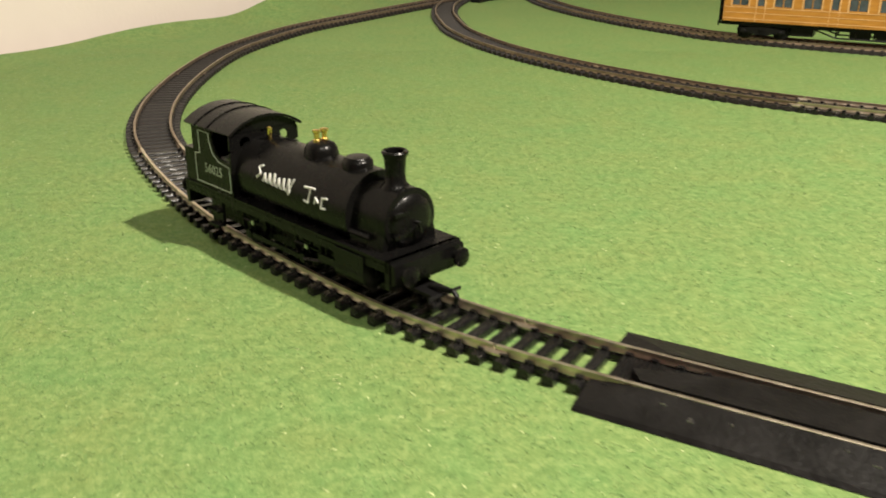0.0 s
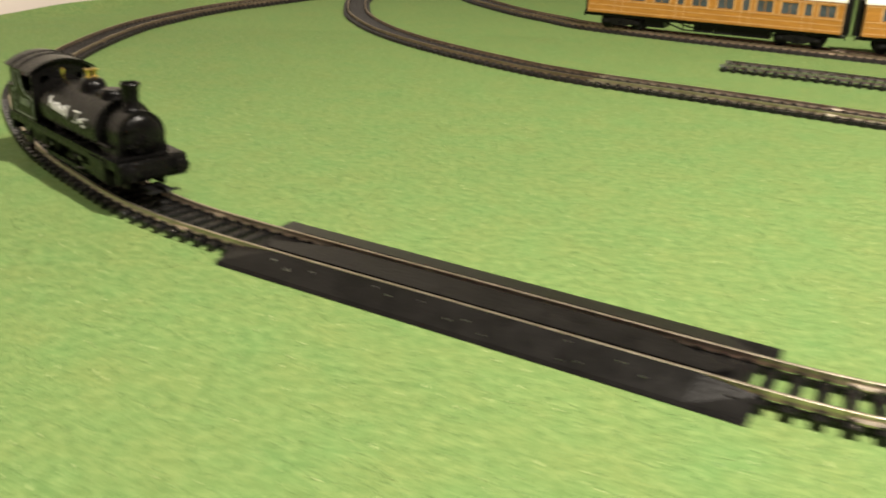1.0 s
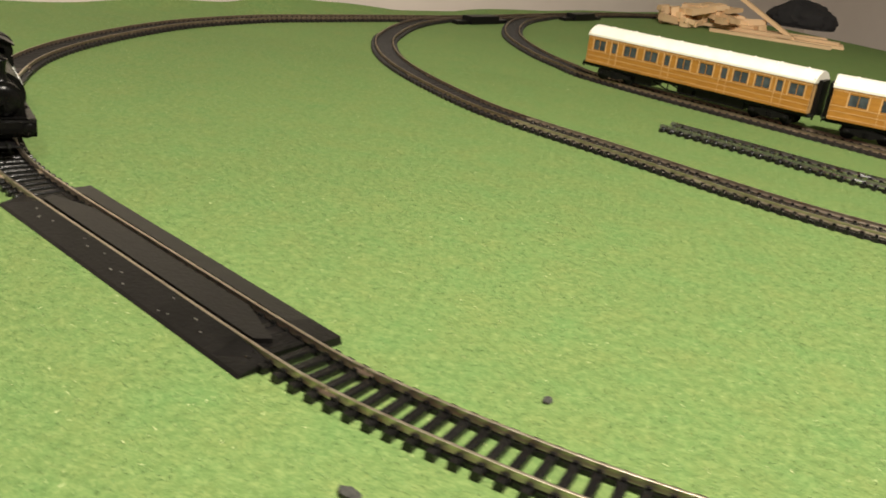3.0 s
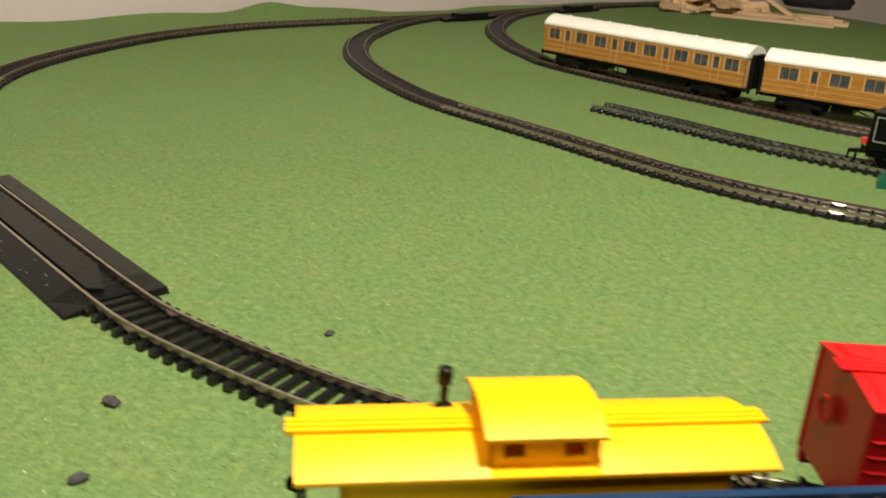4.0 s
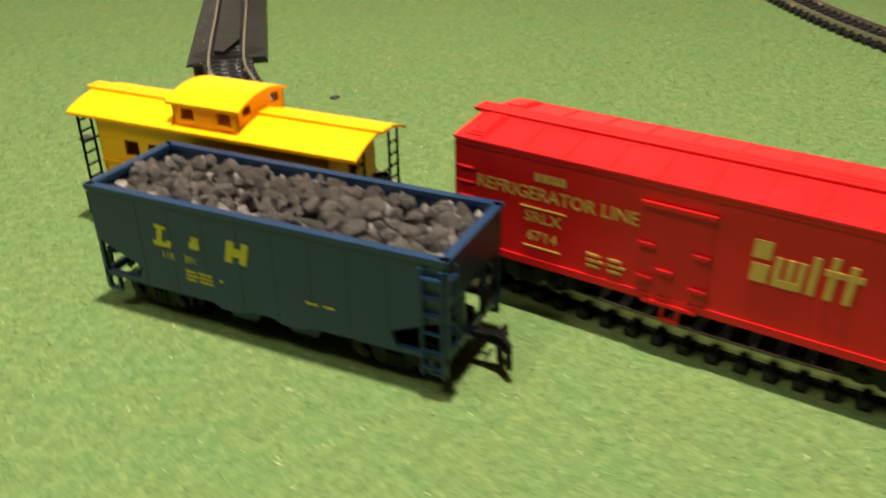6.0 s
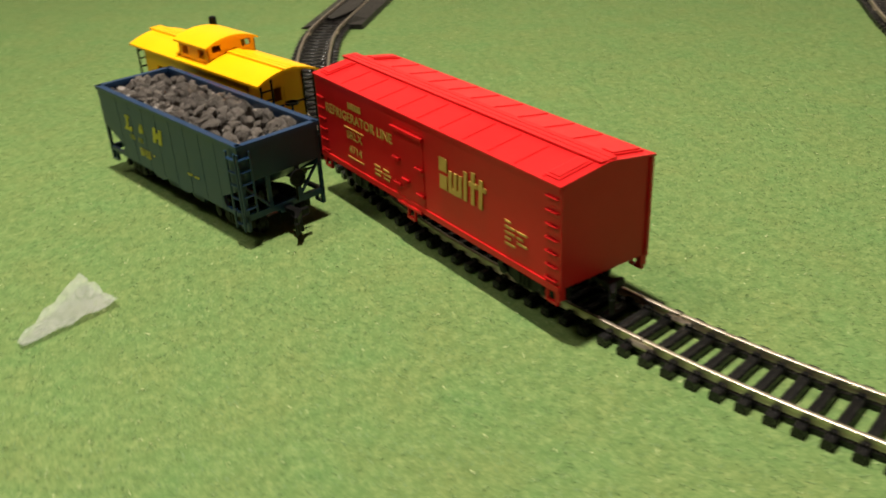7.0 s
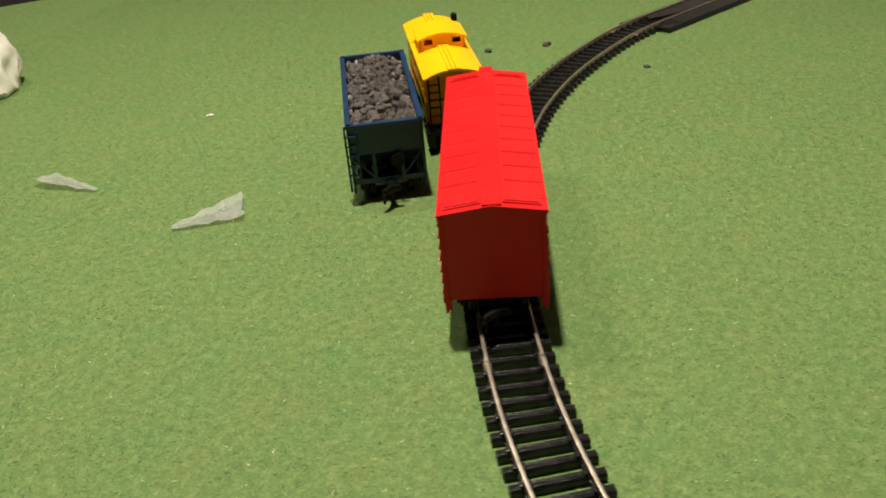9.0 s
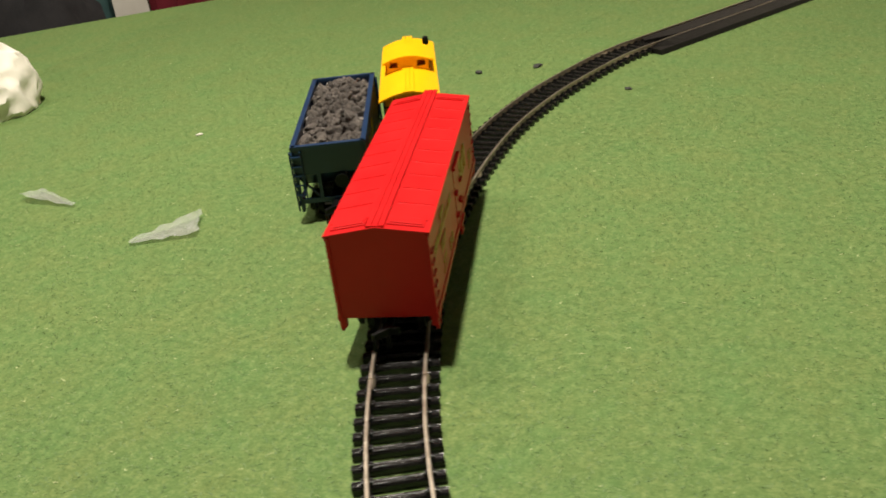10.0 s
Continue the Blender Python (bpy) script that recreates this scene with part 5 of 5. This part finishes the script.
    rod(bm, (0.0085, -0.0068, 0.0106), (0.0085, 0.0068, 0.0106), 0.0006, 8)
    rod(bm, (0.002, 0, 0.0112), (0.0125, 0, 0.0128), 0.0008, 8)
    rod(bm, (0.0125, 0, 0.0128), (0.0140, 0, 0.0112), 0.0008, 8)
    rod(bm, (0.0140, 0, 0.0112), (0.0132, 0, 0.0090), 0.0007, 8)
    part("coupler", bm, BLACK, eng, "black loop and hook coupler")
    # white scrawl, as plain strokes
    for s in (-1, 1):
        strokes = bmesh.new()

        def on_tank(u, h):
            """A place on the side of the tank: u along it, h the angle above level."""
            a = radians(h)
            return Vector((u, s * (R + 0.0001) * math.cos(a), tz + (R + 0.0001) * math.sin(a)))
        # slanting zigzags in the rhythm of two hand-painted words
        rows1 = [(0.0026, 28), (0.0006, 24), (0.0024, 15), (0.0004, 8), None] + [q for k in range(6) for q in ((0.0042 + 0.0027 * k, 5 - k * 0.5), (0.0048 + 0.0027 * k, 18 + 2 * (k % 3)), (0.0060 + 0.0027 * k, 6 - k * 0.6), None)] + [(0.0208, 24), (0.0186, -1)]
        rows2 = [(0.0004, 18), (0.0058, 20), None, (0.0036, 19), (0.0032, -2), (0.0010, -1), None, (0.0066, 0), (0.0070, 9), (0.0086, 3), None, (0.0128, 13), (0.0102, 11), (0.0100, -3), (0.0122, -2)]
        for start, rows, up in ((-0.0705, rows1, 5), (-0.0440, rows2, 6)):
            for p, q in zip(rows, rows[1:]):
                if p is None or q is None:
                    continue
                k = 1 if s < 0 else -1
                base = start if s < 0 else -0.104 - start
                rod(strokes, on_tank(base + k * p[0], p[1] + up), on_tank(base + k * q[0], q[1] + up), 0.00040, 5)
        part("white_scrawl", strokes, WHITE_PRINT, tank, "white hand-painted strokes along the tank")


build_locomotive()


# ---- teak coaches ----
def build_coach(x, y, yaw, windows, L=0.1175, label="varnished teak passenger coach with a white curved roof on rails"):
    W = 0.0165
    z0, z1 = 0.0200, 0.0462
    car = thing("passenger_coach", pose(x, y, 0, 0, 0, yaw), label, "model coach", "teak coaches")
    zw0, zw1 = 0.0335, 0.0432
    for s in (-1, 1):
        bm = bmesh.new()
        ys = sorted((s * W, s * (W - 0.0010)))
        box(bm, -L, L, *ys, z0, zw0)
        box(bm, -L, L, *ys, zw1, z1 + 0.001)
        cuts = [-L] + [e for c, wd in windows for e in (c - wd / 2, c + wd / 2)] + [L]
        for a, b in zip(cuts[::2], cuts[1::2]):
            box(bm, a, b, *ys, zw0 - 0.0001, zw1 + 0.0001)
        side = part("side", bm, TEAK, car)
        bm = bmesh.new()
        yy = sorted((s * W, s * (W + 0.0003)))
        for z in (0.0222, 0.0272, 0.0318, 0.0446):
            box(bm, -L, L, *yy, z, z + 0.0005)
        for c, wd in windows:
            box(bm, c - wd / 2 - 0.0014, c - wd / 2 - 0.0004, *yy, zw0 - 0.0010, zw1 + 0.0010)
            box(bm, c + wd / 2 + 0.0004, c + wd / 2 + 0.0014, *yy, zw0 - 0.0010, zw1 + 0.0010)
            if wd < 0.007:
                box(bm, c - wd / 2 - 0.0012, c - wd / 2 - 0.0008, *yy, z0 + 0.0006, zw0)
                box(bm, c + wd / 2 + 0.0008, c + wd / 2 + 0.0012, *yy, z0 + 0.0006, zw0)
        part("beading", bm, TEAK_PALE, side)
        for c, wd in windows:
            bm = bmesh.new()
            box(bm, c - wd / 2, c + wd / 2, *sorted((s * (W - 0.0006), s * (W - 0.0009))), zw0, zw1)
            part("window_pane", bm, WINDOW_DARK, side)
            if wd > 0.009:
                bm = bmesh.new()
                box(bm, c - 0.0003, c + 0.0003, *sorted((s * (W - 0.0005), s * (W - 0.0001))), zw0, zw1)
                part("glazing_bar", bm, TEAK, side)
    for e in (-1, 1):
        bm = bmesh.new()
        box(bm, *sorted((e * L, e * (L - 0.001))), -W, W, z0, z1 + 0.004)
        part("end_wall", bm, TEAK_PALE, car)
        bm = bmesh.new()
        box(bm, *sorted((e * L, e * (L + 0.0045))), -0.0090, 0.0090, z0 - 0.001, 0.0490)
        part("gangway", bm, BLACK, car, "black corridor connection", bevel=0.0006)
        for s in (-1, 1):
            bm = bmesh.new()
            turned(bm, [(0.0018, 0), (0.0014, 0.0008), (0.0010, 0.0030), (0.0028, 0.0034), (0.0028, 0.0040)], Matrix.Translation((e * L, s * 0.0115, 0.0178)) @ Matrix.Rotation(radians(90 * e), 4, "Y"), 12)
            part("buffer", bm, BLACK, car)
    top = arc_points(0, 0.0340, 0.0224, 140, 40, 16)
    bm = bmesh.new()
    extrude(bm, [(-W - 0.0006, 0.0465)] + [(a, b) for a, b in top] + [(W + 0.0006, 0.0465)], "x", -L - 0.0008, L + 0.0008)
    roof = part("roof", bm, ROOF_WHITE, car, smooth=True)
    for s in (-1, 1):
        for i in range(9):
            bm = bmesh.new()
            turned(bm, [(0.0013, 0.0545), (0.0013, 0.0560), (0.0009, 0.0564)], Matrix.Translation((-L + 0.015 + i * (2 * L - 0.03) / 8, s * 0.0055, 0)), 10)
            part("roof_vent", bm, ROOF_WHITE, roof)
    bm = bmesh.new()
    box(bm, -L, L, -0.0130, 0.0130, 0.0172, 0.0202)
    for s in (-1, 1):
        box(bm, -L, L, *sorted((s * 0.0140, s * 0.0125)), 0.0165, 0.0202)
        for a, b in (((-0.042, 0.0172), (-0.022, 0.0105)), ((-0.022, 0.0105), (0.022, 0.0105)), ((0.022, 0.0105), (0.042, 0.0172))):
            rod(bm, (a[0], s * 0.0110, a[1]), (b[0], s * 0.0110, b[1]), 0.0007, 6)
        for t in (-0.022, -0.007, 0.007, 0.022):
            rod(bm, (t, s * 0.0110, 0.0105), (t, s * 0.0110, 0.0172), 0.0007, 6)
    box(bm, -0.012, 0.004, -0.0105, 0.0105, 0.0100, 0.0175)
    box(bm, 0.008, 0.056, -0.0112, 0.0112, 0.0098, 0.0175)
    box(bm, -0.058, -0.040, -0.0112, 0.0112, 0.0100, 0.0175)
    part("underframe", bm, BLACK, car)
    for e in (-1, 1):
        bogie(car, e * (L - 0.034), RAIL_TOP, base=0.0300, r=0.0062)
    return car


COMPARTMENTS = [(-0.1010, 0.0130), (-0.0840, 0.0055), (-0.0660, 0.0135), (-0.0430, 0.0135), (-0.0255, 0.0055), (-0.0080, 0.0135), (0.0150, 0.0135), (0.0330, 0.0055), (0.0490, 0.0135), (0.0700, 0.0135), (0.0855, 0.0055), (0.1010, 0.0130)]
SALOON = [(-0.0960, 0.0150), (-0.0750, 0.0050), (-0.0545, 0.0150), (-0.0270, 0.0150), (0.0, 0.0050), (0.0220, 0.0150), (0.0500, 0.0150), (0.0740, 0.0050), (0.0960, 0.0150)]
build_coach(-0.0448, 0.7780, -28.8, COMPARTMENTS, L=0.1147)
build_coach(0.1800, 0.6840, -17.0, SALOON, label="paler teak saloon coach with a white curved roof on rails")


# ---- tender at the end of the spare track ----
def build_tender():
    t = thing("locomotive_tender", pose(0.163, 0.531, 0, 0, 0, -22), "black lined tender with a red tail lamp standing on track", "model tender")
    L, W = 0.032, 0.0165
    bm = bmesh.new()
    box(bm, -L, L, -W, W, 0.0205, 0.0440)
    part("tank", bm, LOCO, t, bevel=0.0006)
    bm = bmesh.new()
    box(bm, -L - 0.001, L + 0.001, -W - 0.001, W + 0.001, 0.0185, 0.0207)
    part("footplate", bm, LOCO, t)
    bm = bmesh.new()
    for z0, z1 in ((0.0240, 0.0245), (0.0405, 0.0410)):
        box(bm, -L + 0.003, L - 0.003, -W - 0.0002, -W + 0.0004, z0, z1)
    for x in (-L + 0.003, L - 0.0035):
        box(bm, x, x + 0.0005, -W - 0.0002, -W + 0.0004, 0.0240, 0.0410)
    part("lining", bm, LINING, t, "thin pale lining")
    for e in (-1, 1):
        for s in (-1, 1):
            bm = bmesh.new()
            turned(bm, [(0.0018, 0), (0.0012, 0.003), (0.0030, 0.0036), (0.0030, 0.0044)], Matrix.Translation((e * L, s * 0.0110, 0.0175)) @ Matrix.Rotation(radians(90 * e), 4, "Y"), 12)
            part("buffer", bm, BLACK, t)
    bm = bmesh.new()
    turned(bm, [(0.0022, 0), (0.0022, 0.0040), (0.0012, 0.0046)], Matrix.Translation((-L - 0.0030, -0.0125, 0.0208)), 12)
    part("tail_lamp", bm, CRIMSON_LAMP, t, "small red tail lamp")
    bm = bmesh.new()
    box(bm, -L, L, -0.0140, 0.0140, 0.0125, 0.0190)
    part("frame", bm, LOCO, t)
    for x in (-0.020, 0.0, 0.020):
        wheelset(t, x, 0, 0.0065, RAIL_TOP, material=LOCO)
    horn_hook(t, -L, -1, 0.0125)


CRIMSON_LAMP = ramp_material("red_lamp_paint", (0.55, 0.03, 0.03), (0.68, 0.06, 0.05), 100, 0.3, bump=0)
build_tender()


def build_green_block():
    b = thing("green_block", pose(0.150, 0.500, 0, 0, 0, -8), "small dark green plastic block lying on the mat", "plastic block")
    bm = bmesh.new()
    extrude(bm, [(-0.016, 0), (0.020, 0), (0.020, 0.010), (-0.010, 0.010), (-0.016, 0.005)], "y", -0.008, 0.008)
    part("body", bm, GREEN_PLASTIC, b, bevel=0.002)


build_green_block()


# ---- turnout boxes by the far line ----
def build_point_motor(s_pos, side):
    x, y, dx, dy = line_at(MAIN_LINE, MAIN_LEN, s_pos)
    off = 0.026 * side
    t = thing("point_motor", pose(x - dy * off, y + dx * off, 0, 0, 0, math.degrees(math.atan2(dy, dx))), "dark plastic turnout motor box beside the far track", "point motor", "turnout motors")
    bm = bmesh.new()
    box(bm, -0.030, 0.030, -0.009, 0.009, 0.0002, 0.011)
    part("casing", bm, BLACK, t, bevel=0.0015)
    bm = bmesh.new()
    box(bm, -0.055, 0.055, -0.006, 0.006, 0.0002, 0.005)
    part("slide", bm, BLACK, t, bevel=0.0008)


build_point_motor(s_near(MAIN_LINE, MAIN_LEN, -0.350, 1.180), -1)
build_point_motor(s_near(MAIN_LINE, MAIN_LEN, -0.225, 1.420), -1)


# ---- pile of wooden strips ----
def build_wood_pile():
    rnd = random.Random(21)
    strips = []

    def stick(x, y, z, yaw, L, w, h, pitch=0.0, roll=0.0, name="wooden_strip", label="loose strip of bare pale wood"):
        bm = bmesh.new()
        box(bm, -L / 2, L / 2, -w / 2, w / 2, -h / 2, h / 2)
        ob = link_mesh(name, bm, WOOD, bevel=0.0006)
        ob.matrix_world = pose(x, y, z, roll, pitch, yaw)
        tagged(ob, label, "wood strip", "heap of wood strips")
        return ob
    cx, cy = 0.056, 1.565
    # flat long strips spread on the mat
    for i, (dx, dy, yaw, L) in enumerate([(0.055, -0.035, -8, 0.20), (0.085, -0.010, -3, 0.19), (0.100, 0.018, 2, 0.17), (0.02, 0.0, -12, 0.15), (0.06, 0.03, 6, 0.20), (0.115, 0.005, -14, 0.12)]):
        stick(cx + dx, cy + dy, 0.0026 + 0.0052 * (i // 3), yaw, L, 0.016, 0.005)
    for i in range(34):
        layer = i // 9
        dx, dy = rnd.uniform(-0.10, 0.06), rnd.uniform(-0.02, 0.05)
        L = rnd.uniform(0.03, 0.085)
        stick(cx - 0.03 + dx * (1 - layer * 0.18), cy + dy + 0.01, 0.0075 + 0.0085 * layer + rnd.uniform(0, 0.004), rnd.uniform(-70, 70), L, rnd.uniform(0.012, 0.020), rnd.uniform(0.007, 0.012), rnd.uniform(-9, 9), rnd.uniform(-12, 12), "wooden_offcut", "short offcut of bare pale wood in a heap")
    for k in range(6):
        stick(cx - 0.125 + 0.018 * (k % 3), cy - 0.004 + 0.015 * (k // 3), 0.016, rnd.uniform(-30, 30), 0.030, 0.014, 0.014, 78, rnd.uniform(-10, 10), "wooden_offcut", "short offcut of bare pale wood in a heap")
    stick(cx + 0.035, cy + 0.02, 0.040, -24, 0.16, 0.010, 0.006, 27, 0)


build_wood_pile()


# ---- dark bag beyond the wood ----
def rumpled(name, at, size, material, label, category, seed, rough=0.25, sub=4, squash=0.35):
    bm = bmesh.new()
    bmesh.ops.create_icosphere(bm, subdivisions=sub, radius=1.0)
    off = Vector((seed * 3.7, seed * 1.3, seed * 7.1))
    for v in bm.verts:
        p = v.co.copy()
        k = 1 + rough * noise.noise(p * 1.4 + off) + rough * 0.6 * (1 - 2 * abs(noise.noise(p * 2.8 + off))) + rough * 0.12 * (1 - 2 * abs(noise.noise(p * 6.5 + off)))
        q = p * k
        if q.z < -squash:
            q.z = -squash
        v.co = Vector((q.x * size[0], q.y * size[1], (q.z + squash) * size[2]))
    ob = link_mesh(name, bm, material, smooth=True)
    ob.matrix_world = pose(*at)
    return tagged(ob, label, category)


rumpled("bag", (0.215, 1.900, 0.0), (0.060, 0.036, 0.036), DARK_CLOTH, "dark grey rumpled bag at the edge of the mat", "bag", 2.0)
rumpled("crumpled_tissue", (-0.028, -0.314, 0.0), (0.042, 0.042, 0.040), PAPER, "crumpled off-white paper ball lying on the mat", "paper ball", 5.0, 0.16, 5)


# ---- small litter on the mat ----
def film_scrap(at, yaw, L, w, lift, seed, label):
    bm = bmesh.new()
    n, k = 14, 8
    g = []
    for i in range(n + 1):
        row = []
        for j in range(k + 1):
            s, t = i / n, j / k
            half = w * (0.16 + 0.84 * s ** 0.9) * (1 + 0.12 * noise.noise((s * 6, seed, 0.3)))
            x = L * s - 0.05 * L * t * s + 0.06 * L * noise.noise((t * 5, seed, 1.7)) * s
            yy = half * t
            fold = abs(((s * 3.1 + t * 1.7 + seed) % 1.0) - 0.5)
            z = 0.0012 + lift * (s ** 1.5) * (t ** 2) + 0.0030 * fold * (0.3 + 0.7 * s) + 0.0010 * noise.noise((x * 160, yy * 220, seed))
            row.append(bm.verts.new((x, yy, max(z, 0.0008))))
        g.append(row)
    for i in range(n):
        for j in range(k):
            bm.faces.new((g[i][j], g[i + 1][j], g[i + 1][j + 1], g[i][j + 1]))
    bmesh.ops.solidify(bm, geom=bm.faces[:], thickness=0.00015)
    ob = link_mesh("plastic_film_scrap", bm, FILM, smooth=True)
    ob.matrix_world = pose(at[0], at[1], 0.0003, 0, 0, yaw)
    return tagged(ob, label, "plastic scrap", "scraps of film")


film_scrap((0.1420, -0.0320), 118, 0.034, 0.024, 0.0022, 1.0, "creased scrap of clear plastic film on the mat")
film_scrap((0.1055, -0.0985), 250, 0.040, 0.015, 0.003, 2.0, "narrow torn scrap of clear plastic film on the mat")


def crumb(x, y, r, seed, material, label, name="crumb"):
    bm = bmesh.new()
    bmesh.ops.create_icosphere(bm, subdivisions=2, radius=1.0)
    for v in bm.verts:
        v.co *= 1 + 0.35 * noise.noise(v.co * 1.7 + Vector((seed, 0, 0)))
        v.co = Vector((v.co.x * r * 1.35, v.co.y * r * 0.85, max(v.co.z, -0.6) * r * 0.55 + r * 0.33))
    ob = link_mesh(name, bm, material)
    ob.matrix_world = pose(x, y, 0.0, 0, 0, seed * 77)
    return tagged(ob, label, "crumb", "crumbs on the mat")


crumb(-0.1120, 0.1605, 0.0019, 1.0, GREY_STONE, "tiny dark crumb on the grass mat")
crumb(-0.1580, 0.0870, 0.0029, 2.0, GREY_STONE, "dark grey pebble crumb on the grass mat")
crumb(-0.1410, 0.0487, 0.0026, 3.0, GREY_STONE, "dark grey pebble crumb on the grass mat")
crumb(-0.0035, -0.0945, 0.0016, 4.0, PAPER, "tiny white paper crumb on the grass mat", "paper_crumb")


# ---- what stands in the room beyond the table's edge ----
def build_room_things():
    rumpled("dark_coat", (-0.61, -0.87, -0.75), (0.15, 0.15, 0.66), DARK_CLOTH, "dark coat bundled on top of a pile beside the table", "coat", 7.0, 0.2, 4, 0.1)
    rumpled("teal_blanket", (-0.80, -1.12, -0.75), (0.30, 0.22, 0.85), TEAL_CLOTH, "dark teal blanket piled up beside the wall", "blanket", 9.0, 0.25, 4, 0.1)
    a = math.degrees(math.atan2(0.040, -0.035))
    jamb = thing("door_jamb", pose(-0.742, -0.786, -0.75, 0, 0, a), "white painted door jamb standing beyond the table", "door jamb")
    bm = bmesh.new()
    box(bm, -0.027, 0.027, -0.02, 0.02, 0, 2.0)
    part("board", bm, BOARD, jamb, bevel=0.003)
    bm = bmesh.new()
    box(bm, -0.018, 0.018, 0.02, 0.024, 0, 2.0)
    part("moulding", bm, BOARD, jamb, bevel=0.001)
    bm = bmesh.new()
    n = 40
    front = [(0.030 + 0.42 * i / n, -0.006 + 0.012 * math.sin(i * 1.1) + 0.004 * math.sin(i * 2.7)) for i in range(n + 1)]
    extrude(bm, front + [(x, y - 0.004) for x, y in reversed(front)], "z", 0.02, 1.95)
    cur = link_mesh("curtain", bm, CRIMSON, smooth=True)
    cur.matrix_world = pose(-0.742, -0.786, -0.75, 0, 0, a)
    tagged(cur, "deep crimson curtain hanging beside the door jamb", "curtain")


build_room_things()
